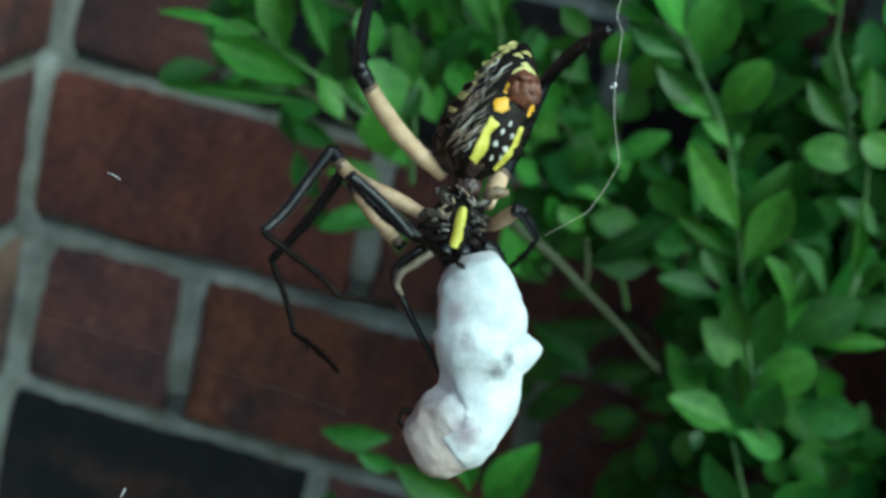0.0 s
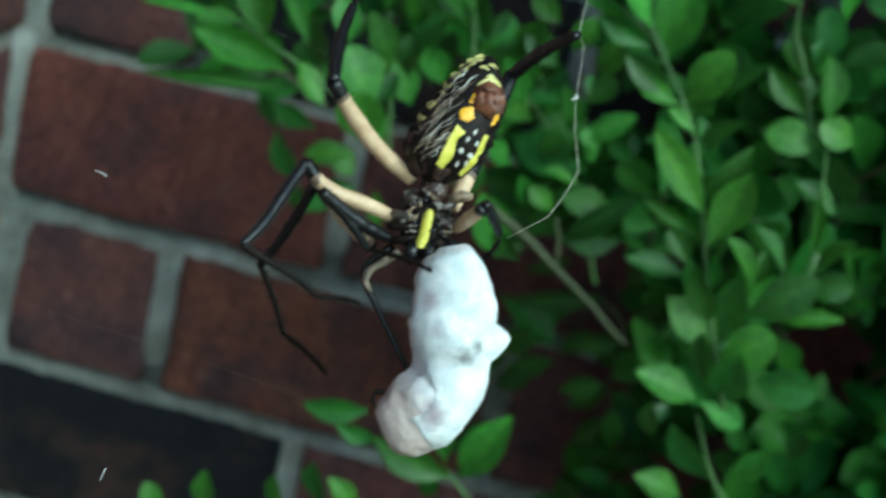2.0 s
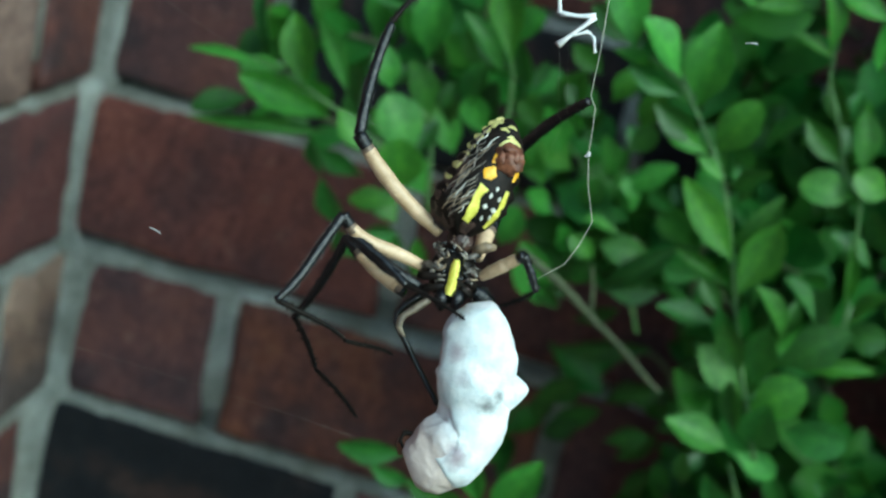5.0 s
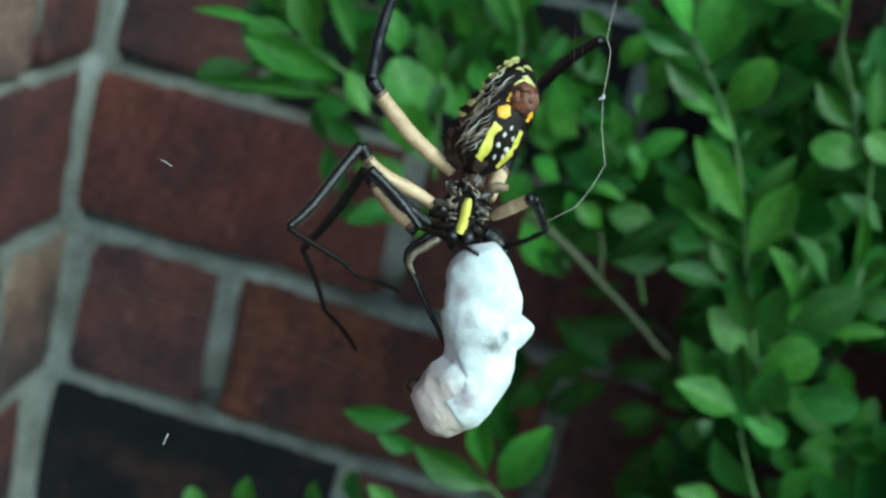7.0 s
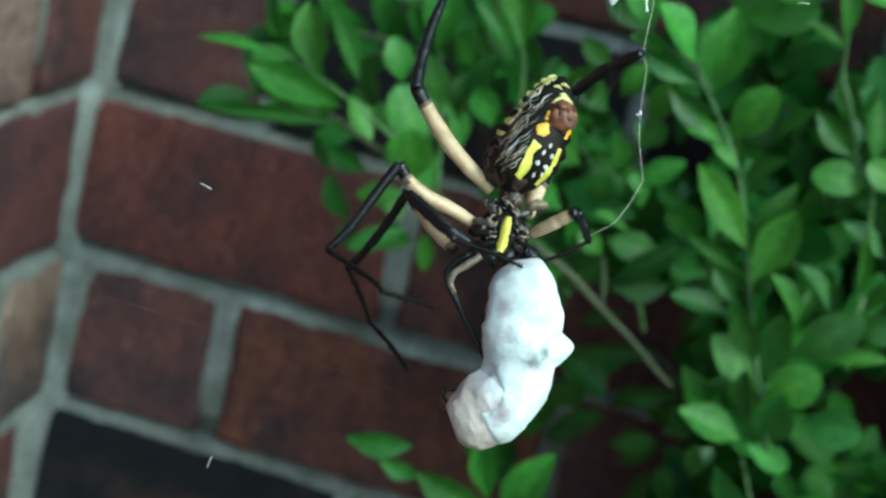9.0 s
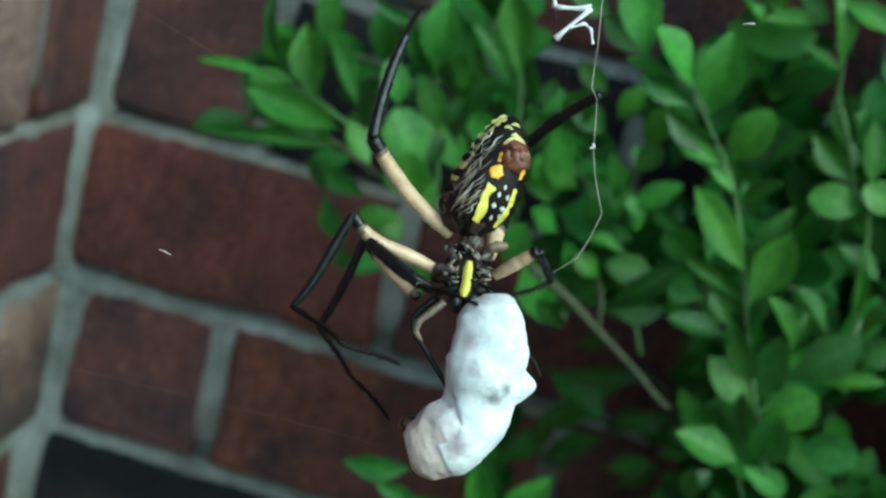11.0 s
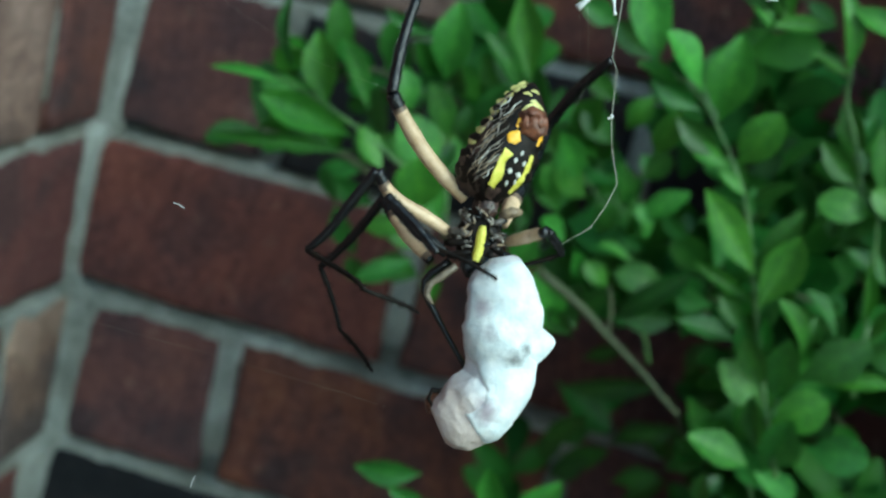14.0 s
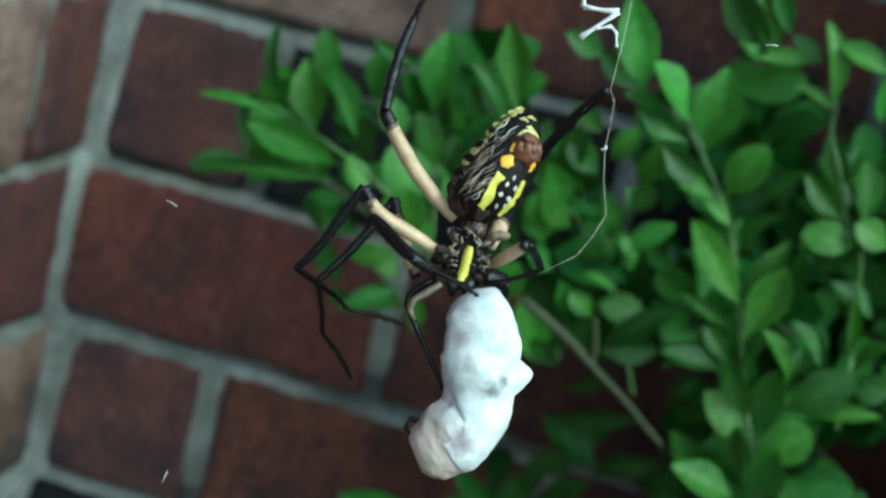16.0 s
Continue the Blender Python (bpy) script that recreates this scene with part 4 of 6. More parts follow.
part("flank", ribbon([(0.03, -1.4), (0.12, -2.9), (0.26, -3.6), (0.43, -3.3), (0.58, -2.7)], [1.6, 3.0, 2.6, 1.8, 0.5], 0.03), FLANK, spider, "brown mottled flank")
part("flank", ribbon([(0.04, 0.3), (0.09, 0.4), (0.14, 1.2)], [1.2, 1.6, 0.6], 0.03), FLANK, spider, "brown mottled flank")
streaks = random.Random(3)
for k in range(60):
    s, c = streaks.uniform(0.1, 0.74), streaks.uniform(-4.2, -0.9)
    reach = streaks.uniform(0.09, 0.17)
    tilt = (0.7 if c > -2.2 else 0.4) * reach * ABD_LENGTH * streaks.uniform(0.6, 1)
    if abs(c) > abd_radius(s) * broad_side(s) - 0.3 or c + tilt > -0.3:
        continue
    sway = streaks.uniform(-0.24, 0.24)
    part("streak", ribbon([(s, c), (s + reach * 0.33, c + tilt * 0.33 + sway), (s + reach * 0.66, c + tilt * 0.66 - sway), (s + reach, c + tilt)], [0.04, streaks.uniform(0.09, 0.16), streaks.uniform(0.08, 0.14), 0.04], 0.09), (GREY, CHALK, GREY, TAWNY)[k % 4] if c > -2.6 else (GREY, TAWNY)[k % 2], spider)
for s in (0.3, 0.4, 0.5, 0.59, 0.68, 0.76, 0.84, 0.9, 0.95):
    r = abd_radius(s)
    size = streaks.uniform(1.1, 1.6)
    r *= broad_side(s)
    part("edge_spot", ribbon([(s - 0.026, -0.84 * r), (s, -0.88 * r), (s + 0.034, -0.78 * r)], [0.3 * size, 1.1 * size, 0.4 * size], 0.03), TAWNY if s < 0.35 else PALE_YELLOW, spider)
for s, c in ((0.9, -0.2), (0.86, 0.9), (0.94, 0.5)):
    part("edge_spot", ribbon([(s - 0.015, c - 0.5), (s, c), (s - 0.01, c + 0.6)], [0.2, 0.5, 0.2]), PALE_YELLOW, spider)

bm = bmesh.new()
middle = abd_point(0.69, 1.7, 0.0)
blob(bm, middle, (1.85 * MM, 1.95 * MM, 1.1 * MM), None, 0.35, 2.6)
part("spinneret_mound", bm, RUST, spider, "rust brown bulging mound")
for dx, dy, wide, tall in ((-0.85, 0.1, 0.42, 0.95), (0.8, 0.25, 0.5, 0.8), (-0.1, 1.2, 0.8, 0.38)):
    bm = bmesh.new()
    blob(bm, middle + mm(dx, dy, 0.85), (wide * MM, tall * MM, 0.32 * MM), None, 0.35, 2.4, 14, 10)
    part("spinneret", bm, RUST, spider)

bm = bmesh.new()
blob(bm, mm(0.1, 0.4, -0.6), (2.9 * MM, 3.7 * MM, 2.0 * MM), None, 0.1, 2.0)
blob(bm, mm(0.8, 4.4, -0.2), (1.3 * MM, 1.6 * MM, 1.3 * MM), None, 0.1, 2.0, 12, 8)
part("cephalothorax", bm, DARK_BROWN, spider, "dark brown front body")
bm = bmesh.new()
blob(bm, mm(0.8, 4.5, 0.0), (1.55 * MM, 1.7 * MM, 1.35 * MM), None, 0.25, 2.5, 16, 12)
part("waist", bm, FLANK, spider, "mottled brown waist")


def flat_patch(points, widths, z):
    bm = bmesh.new()
    pts = curve_points([mm(x, y, z) for x, y in points], 5 * len(points))
    rows = []
    for i, p in enumerate(pts):
        q = i / (len(pts) - 1) * (len(widths) - 1)
        k = min(int(q), len(widths) - 2)
        w = (widths[k] + (widths[k + 1] - widths[k]) * (q - k)) * MM * (1 + 0.2 * noise.noise(p * 1500))
        d = (pts[min(i + 1, len(pts) - 1)] - pts[max(i - 1, 0)]).normalized()
        side = Vector((-d.y, d.x, 0))
        rows.append([bm.verts.new(p + side * (w / 2 * j) - Vector((0, 0, 0.35 * MM * abs(j) ** 3 + (0.25 * MM if abs(j) == 1 else 0)))) for j in (-1, -0.6, 0, 0.6, 1)])
    for a, b in zip(rows, rows[1:]):
        for j in range(4):
            bm.faces.new((a[j], a[j + 1], b[j + 1], b[j]))
    return bm


part("sternum_stripe", flat_patch([(0.5, 2.25), (0.25, 1.0), (0.05, -0.3), (-0.4, -2.0)], [0.85, 1.3, 1.35, 1.1], 1.72), YELLOW, spider, "bright yellow stripe down the breast")
for x0, y0, x1, y1, r in ((-0.9, 2.4, -2.0, 3.9, 0.62), (-1.1, 1.3, -3.5, 1.6, 0.68), (-1.1, 0.2, -4.0, 0.2, 0.7), (-0.9, -0.9, -3.6, -1.4, 0.68),
                          (1.5, 2.4, 3.2, 3.0, 0.62), (1.5, 1.2, 2.9, 0.6, 0.68), (1.3, 0.0, 2.7, -0.9, 0.68), (1.0, -1.0, 2.2, -2.0, 0.62)):
    bm = bmesh.new()
    line = [mm(x0 + (x1 - x0) * u, y0 + (y1 - y0) * u, 1.1 - 0.9 * u * u) for u in (0, 0.25, 0.5, 0.75, 1)]
    tube(bm, line, [0.35 * r * MM, 0.66 * r * MM, 0.62 * r * MM, 0.8 * r * MM, 0.62 * r * MM], 10)
    part("coxa", bm, DUSKY if y0 > 1 else DARK_BROWN, spider)
marks = random.Random(17)
for k in range(64):
    a = marks.uniform(0, 2 * math.pi)
    out = marks.uniform(0.45, 1.0)
    x, y = 0.2 + 2.9 * out * math.cos(a), 1.5 + 4.2 * out * math.sin(a)
    if abs(x) < 0.9 and y < 2.6:
        continue
    z = 1.55 - 1.1 * out * out
    turn = marks.uniform(0, 6.28)
    d = Vector((math.cos(turn), math.sin(turn), -0.2)) * marks.uniform(0.3, 0.75)
    bend = marks.uniform(-0.25, 0.25)
    bm = bmesh.new()
    tube(bm, curve_points([mm(x - d.x, y - d.y, z), mm(x + bend, y - bend, z + 0.25), mm(x + d.x, y + d.y, z + d.z * 0.5)], 7), [v * MM for v in (0.06, 0.14, 0.18, 0.15, 0.16, 0.12, 0.05)], 6)
    part("coxa_mark", bm, (GREY, BLACK, GREY, TAWNY, DUSKY, FLANK)[k % 6], spider)
bm = bmesh.new()
tube(bm, [mm(2.6, 3.4, 0.4), mm(4.0, 3.9, 0.9), mm(5.1, 3.9, 0.6)], [0.6 * MM, 0.72 * MM, 0.35 * MM], 10)
part("hip", bm, TAWNY, spider)
for flip, x in ((1, -0.9), (-1, 0.8)):
    bm = bmesh.new()
    tube(bm, [mm(x, -1.6, 0.7), mm(x * 1.15 - 0.3, -2.7, 1.0), mm(x * 0.9 - 0.4, -3.9, 0.7)], [0.8 * MM, 0.95 * MM, 0.35 * MM], 10)
    part("chelicera", bm, BLACK, spider)
bm = bmesh.new()
tube(bm, curve_points([mm(-2.6, -2.6, 1.0), mm(-4.4, -3.9, 1.2), mm(-5.7, -4.8, 1.3), mm(-6.1, -6.0, 1.3), mm(-5.4, -7.2, 1.0)], 14), [0.42 * MM, 0.46 * MM, 0.5 * MM, 0.5 * MM, 0.46 * MM, 0.4 * MM, 0.4 * MM, 0.46 * MM, 0.46 * MM, 0.4 * MM, 0.38 * MM, 0.34 * MM, 0.26 * MM, 0.14 * MM], 8)
part("pedipalp", bm, PALP, spider, "short greyish tan feeler")
bm = bmesh.new()
tube(bm, curve_points([mm(-3.4, -2.0, -1.5), mm(-6.6, -4.8, -2.0), mm(-5.0, -8.6, -2.2), mm(-3.2, -11.9, -2.3), mm(-1.1, -15.6, -2.4)], 14), [0.5 * MM, 0.5 * MM, 0.48 * MM] + [0.4 * MM] * 5 + [0.34 * MM] * 6, 8)
part("hind_leg", bm, BLACK, spider)

LEG_LEFT_SECOND = (12.73, 13.16, 10.07, 8.18), [
    [(0, -3.14, 0.98, -1, 0, 9, 145.9),
     (1, -3.14, 0.98, -1, 0, -25.1, 152.7),
     (2, -3.14, 0.98, -1, 0, -28.8, 151.1),
     (3.5, -3.14, 0.98, -1, 0, -13.3, 153.8),
     (4, -3.14, 0.98, -1, 0, -17.4, 152.4),
     (7, -3.14, 0.98, -1, 0, -26, 145.1),
     (8, -3.14, 0.98, -1, 0, -15.3, 146.5),
     (8.5, -3.14, 0.98, -1, 0, -23.3, 145.1),
     (11, -3.14, 0.98, -1, 0, -16.3, 144.4),
     (11.5, -3.14, 0.98, -1, 0, -32.5, 139.8),
     (12.5, -3.14, 0.98, -1, 0, -30.5, 135.6),
     (13.5, -3.14, 0.98, -1, 0, -24.2, 137.8),
     (14.5, -3.14, 0.98, -1, 0, -24.5, 141.7),
     (16, -3.14, 0.98, -1, 0, -20.4, 143.4)],
    [(0, -13.54, 8.03, -2.98, 0, -33.8, -124.2),
     (1, -13.38, 6.27, 4.4, 0, 14.4, -119.5),
     (2, -12.9, 6.38, 5.13, 0, -37.6, -120.2),
     (3.5, -14.25, 6.45, 1.93, 0, -26.9, -115.5),
     (4, -13.9, 6.6, 2.81, 0, -24.4, -119.3),
     (7, -12.51, 7.53, 4.59, 0, -16.3, -126.6),
     (8, -13.37, 7.76, 2.35, 0, -7.1, -125.1),
     (8.5, -12.73, 7.67, 4.03, 0, 1.9, -128.1),
     (11, -13.07, 8.08, 2.58, 0, 4.8, -125.6),
     (11.5, -11.34, 7.92, 5.83, 0, 18.9, -135.8),
     (12.5, -10.97, 8.66, 5.45, 0, 10.4, -133.8),
     (13.5, -11.74, 8.78, 4.22, 0, 15.1, -132.3),
     (14.5, -12.22, 8.16, 4.27, 0, 15.3, -131.3),
     (16, -12.71, 8.1, 3.43, 0, 13.8, -126)],
    [(0, -19.69, -1.02, 4.33, 0, -4.7, -38.3),
     (1, -19.65, -4.83, 1.13, 0, -37.7, -20.7),
     (2, -18.15, -2.63, 13.15, 0, 28.3, -34.3),
     (3.5, -19.3, -4.15, 7.88, 0, 34.6, -30.6),
     (4, -19.77, -3.85, 8.24, 0, 32.9, -30.3),
     (7, -20.05, -2.61, 8.27, 0, 21.2, -32.5),
     (8, -20.87, -2.93, 3.98, 0, -17.2, -30.6),
     (8.5, -20.85, -2.67, 3.59, 0, -26.5, -32.6),
     (11, -20.71, -2.58, 1.48, 0, -42.3, -34.1),
     (11.5, -20.26, -0.77, 1.57, 0, -44.2, -37.5),
     (12.5, -19.94, -0.67, 3.07, 0, -40.2, -31),
     (13.5, -20.3, -0.61, 0.8, 0, -38, -30.8),
     (14.5, -20.6, -1.37, 0.79, 0, -27.5, -33.1),
     (16, -20.21, -2.24, 0.28, 0, -36.8, -30.6)],
    [(0, -11.81, -7.23, 5.16, 0, 45.6, -12.6),
     (1, -12.21, -7.64, 7.29, 0, 34.6, -9.5),
     (2, -10.83, -7.63, 8.39, 0, 56.5, -12.1),
     (3.5, -12.17, -8.36, 2.16, 0, 36, -11.7),
     (4, -12.48, -8.11, 2.77, 0, 38.4, -14.8),
     (7, -12.13, -7.65, 4.63, 0, 50.2, -20.7),
     (8, -12.6, -7.82, 6.96, 0, 41.2, -19.6),
     (8.5, -13.26, -7.52, 8.08, 0, 41.1, -16.9),
     (11, -14.55, -6.75, 8.25, 0, 30, -24.6),
     (11.5, -14.53, -5.16, 8.59, 0, 24.5, -21.3),
     (12.5, -13.35, -4.63, 9.58, 0, 35.4, -28.2),
     (13.5, -13.48, -4.68, 6.99, 0, 37.4, -30.5),
     (14.5, -13.12, -6.24, 5.43, 0, 27.9, -17.1),
     (16, -13.27, -6.34, 6.31, 0, 33.1, -13.9)],
]
LEG_LEFT_THIRD = (10.53, 14.20, 8.65, 9.24), [
    [(0, -5.74, -2.12, -2.5, 0, 8.4, 128.8),
     (1, -5.74, -2.12, -2.5, 0, 3.5, 134.3),
     (2, -5.74, -2.12, -2.5, 0, -28.7, 132.6),
     (3.5, -5.74, -2.12, -2.5, 0, -3.1, 136.1),
     (4, -5.74, -2.12, -2.5, 0, 18.9, 141.6),
     (7, -5.74, -2.12, -2.5, 0, 17.3, 132.6),
     (8, -5.74, -2.12, -2.5, 0, 15.6, 134.2),
     (8.5, -5.74, -2.12, -2.5, 0, 27.1, 130.8),
     (11, -5.74, -2.12, -2.5, 0, 17.6, 130.8),
     (11.5, -5.74, -2.12, -2.5, 0, 32.8, 130.7),
     (12.5, -5.74, -2.12, -2.5, 0, 28.2, 122.6),
     (13.5, -5.74, -2.12, -2.5, 0, 27.4, 125.9),
     (14.5, -5.74, -2.12, -2.5, 0, 14.4, 128.6),
     (16, -5.74, -2.12, -2.5, 0, 15.9, 111)],
    [(0, -12.27, 6, -4.04, 0, 24.3, -129.2),
     (1, -13.09, 5.4, -3.14, 0, 10, -121.5),
     (2, -11.99, 4.68, 2.56, 0, 34.5, -124.1),
     (3.5, -13.32, 5.17, -1.93, 0, 11.1, -121.1),
     (4, -13.55, 4.07, -5.91, 0, 28.3, -121.1),
     (7, -12.55, 5.28, -5.64, 0, 24.4, -126.1),
     (8, -12.81, 5.16, -5.33, 0, 22.7, -130),
     (8.5, -11.86, 4.98, -7.3, 0, 26.9, -128.7),
     (11, -12.3, 5.48, -5.68, 0, 22.8, -120),
     (11.5, -11.51, 4.59, -8.21, 0, 30.2, -124.7),
     (12.5, -10.74, 5.7, -7.48, 0, 30.6, -133),
     (13.5, -11.21, 5.46, -7.35, 0, 34.9, -133.4),
     (14.5, -12.1, 5.86, -5.12, 0, 25.8, -134.3),
     (16, -9.36, 7.34, -5.39, 0, 2.6, -128.2)],
    [(0, -20.44, -4.04, -9.89, 0, -11.4, -69.5),
     (1, -20.39, -6.52, -5.61, 0, 18.8, -60.7),
     (2, -18.55, -5.01, -5.49, 0, 18.7, -70.9),
     (3.5, -20.53, -6.76, -4.67, 0, 26, -63.6),
     (4, -20.01, -6.62, -12.64, 0, -42.4, -59.2),
     (7, -20.16, -5.18, -11.49, 0, -15.9, -64.5),
     (8, -21.23, -4.88, -10.81, 0, -3.5, -68.3),
     (8.5, -19.78, -4.9, -13.74, 0, -29.8, -65.1),
     (11, -18.85, -5.85, -11.19, 0, 28.7, -60.9),
     (11.5, -18.5, -5.5, -15.35, 0, 35.9, -75.7),
     (12.5, -19.07, -3.24, -14.71, 0, -30.1, -74.2),
     (13.5, -19.21, -3.01, -15.48, 0, -17.1, -72.6),
     (14.5, -21.02, -3.3, -11.29, 0, 14.9, -71.7),
     (16, -18.13, -3.81, -6.04, 0, 38.9, -83.8)],
    [(0, -17.47, -11.98, -8.18, 0, -44.4, -32.8),
     (1, -16.39, -13.67, -8.4, 0, -43.7, -27.7),
     (2, -15.86, -12.75, -8.26, 0, -38.6, -34.6),
     (3.5, -17.06, -13.72, -8.46, 0, -31.7, -30.7),
     (4, -16.73, -12.12, -6.82, 0, -26.1, -41.4),
     (7, -16.58, -12.69, -9.12, 0, -45.2, -43.1),
     (8, -18.04, -12.91, -10.28, 0, -31.4, -36.8),
     (8.5, -16.61, -11.7, -9.43, 0, -34.7, -46.8),
     (11, -15.16, -12.48, -15.35, 0, -36, -46),
     (11.5, -16.76, -12.29, -20.42, 0, -57.8, -52.3),
     (12.5, -17.03, -10.44, -10.37, 0, -47.9, -56.9),
     (13.5, -16.73, -10.9, -12.93, 0, -50.8, -50.1),
     (14.5, -18.4, -11.24, -13.51, 0, -35.8, -44.8),
     (16, -17.39, -10.51, -11.47, 0, -41.5, -47.8)],
]
LEG_LEFT_FIRST = (10.43, 9.13, 8.56), [
    [(0, -3.91, -1.14, 0.5, 0, -26.6, 139.5),
     (1, -3.91, -1.14, 0.5, 0, -31.3, 144.5),
     (2, -3.91, -1.14, 0.5, 0, -37.8, 147.6),
     (3.5, -3.91, -1.14, 0.5, 0, -19.1, 143.2),
     (4, -3.91, -1.14, 0.5, 0, -9.1, 145.4),
     (7, -3.91, -1.14, 0.5, 0, -24.5, 141.2),
     (8, -3.91, -1.14, 0.5, 0, -14.2, 140.9),
     (8.5, -3.91, -1.14, 0.5, 0, -27, 145.1),
     (11, -3.91, -1.14, 0.5, 0, -25.7, 140.8),
     (11.5, -3.91, -1.14, 0.5, 0, -37.4, 140.5),
     (12.5, -3.91, -1.14, 0.5, 0, -29.7, 132.7),
     (13.5, -3.91, -1.14, 0.5, 0, -27.7, 137.2),
     (14.5, -3.91, -1.14, 0.5, 0, -20.1, 135.4),
     (16, -3.91, -1.14, 0.5, 0, -25.7, 142.2)],
    [(0, -11, 4.92, 5.17, 0, 15.1, -43.1),
     (1, -11.16, 4.04, 5.92, 0, 5.6, -41.3),
     (2, -10.87, 3.28, 6.89, 0, 34.6, -49.8),
     (3.5, -11.8, 4.77, 3.91, 0, -14.5, -39.6),
     (4, -12.38, 4.72, 2.15, 0, -21.8, -39.3),
     (7, -11.31, 4.8, 4.82, 0, 5.3, -45.7),
     (8, -11.76, 5.23, 3.06, 0, -16.7, -49.7),
     (8.5, -11.53, 4.18, 5.23, 0, -33.6, -45),
     (11, -11.2, 4.79, 5.02, 0, -33.4, -41.8),
     (11.5, -10.3, 4.13, 6.84, 0, 32.3, -45.3),
     (12.5, -10.05, 5.51, 5.67, 0, 29.2, -52.7),
     (13.5, -10.68, 5.13, 5.35, 0, 17.9, -49.4),
     (14.5, -10.89, 5.73, 4.09, 0, -40.7, -45.1),
     (16, -11.33, 4.63, 5.02, 0, -36.3, -41)],
    [(0, -4.57, -1.11, 2.8, 0, -45.2, -28.5),
     (1, -4.34, -1.96, 5.04, 0, -44.2, -23.2),
     (2, -6.02, -2.46, 1.71, 0, -29.6, -15.1),
     (3.5, -4.99, -0.87, 6.19, 0, -7.3, -24.9),
     (4, -5.83, -0.66, 5.54, 0, -10, -28),
     (7, -4.96, -1.7, 3.97, 0, -30.5, -21.4),
     (8, -6.1, -1.44, 5.67, 0, -8.4, -20.3),
     (8.5, -6.16, -1.2, 10.28, 0, 4, -19.1),
     (11, -5.52, -0.28, 10.05, 0, -35.6, -18.8),
     (11.5, -4.87, -1.35, 1.96, 0, -36.8, -18.1),
     (12.5, -5.23, -0.83, 1.22, 0, -33.2, -24.4),
     (13.5, -5.03, -1.46, 2.55, 0, -38.8, -18.4),
     (14.5, -6, 0.83, 10.04, 0, 12.7, -32.9),
     (16, -5.78, -0.2, 10.42, 0, 14.9, -23.4)],
]
LEG_LEFT_FOURTH = (15.70, 13.92, 6.95), [
    [(0, -1.71, 5.5, -1, 0, -35, 131.6),
     (1, -1.71, 5.5, -1, 0, -37.7, 134.6),
     (2, -1.71, 5.5, -1, 0, -36.4, 132.5),
     (3.5, -1.71, 5.5, -1, 0, -17.1, 130.9),
     (4, -1.71, 5.5, -1, 0, -14.9, 130.5),
     (7, -1.71, 5.5, -1, 0, -27.3, 136.3),
     (8, -1.71, 5.5, -1, 0, -20.9, 132.5),
     (11, -1.71, 5.5, -1, 0, -23.8, 127.4),
     (11.5, -1.71, 5.5, -1, 0, -16.7, 125.1),
     (12.5, -1.71, 5.5, -1, 0, 6.1, 123.7),
     (13.5, -1.71, 5.5, -1, 0, -10.7, 124),
     (14.5, -1.71, 5.5, -1, 0, -22.5, 127.9),
     (16, -1.71, 5.5, -1, 0, -15.4, 128.3)],
    [(0, -10.24, 15.11, 8.01, 0, 44.8, 86.6),
     (1, -10.42, 14.35, 8.59, 0, 44, 83.5),
     (2, -10.24, 14.8, 8.32, 0, 45.6, 84.6),
     (3.5, -11.53, 16.84, 3.62, 0, 7.7, 69.8),
     (4, -11.55, 17.03, 3.05, 0, 2.8, 72.6),
     (7, -11.78, 15.13, 6.21, 0, 25.1, 80),
     (8, -11.61, 16.31, 4.6, 0, 32, 80.2),
     (11, -10.43, 16.9, 5.34, 0, 17.1, 71.5),
     (11.5, -10.34, 17.8, 3.52, 0, 11.5, 72.5),
     (12.5, -10.36, 18.49, -2.67, 0, -21.5, 71.3),
     (13.5, -10.32, 18.29, 1.92, 0, 6, 75.4),
     (14.5, -10.62, 16.94, 4.99, 0, 14.2, 76.8),
     (16, -11.08, 17.38, 3.16, 0, 24.7, 78.9)],
    [(0, -9.66, 24.97, -1.8, 0, 39.4, 61.3),
     (1, -9.28, 24.3, -1.07, 0, 39.4, 61.3),
     (2, -9.33, 24.51, -1.62, 0, 39.4, 61.3),
     (3.5, -6.76, 29.78, 1.74, 0, 52.3, 75.3),
     (4, -7.4, 30.3, 2.37, 0, 25.4, 51.8),
     (7, -9.6, 27.55, 0.31, 0, 39.4, 61.3),
     (8, -9.6, 27.95, -2.77, 0, 35, 54.1),
     (11, -6.2, 29.52, 1.26, 0, 49.4, 64.1),
     (11.5, -6.24, 30.81, 0.75, 0, 44.4, 57),
     (12.5, -6.21, 30.75, 2.44, 0, 49.4, 64.1),
     (13.5, -6.84, 31.69, 0.47, 0, 49.4, 64.1),
     (14.5, -7.55, 30.08, 1.58, 0, 49.4, 64.1),
     (16, -8.66, 29.79, -2.66, 0, 53.9, 72.8)],
]
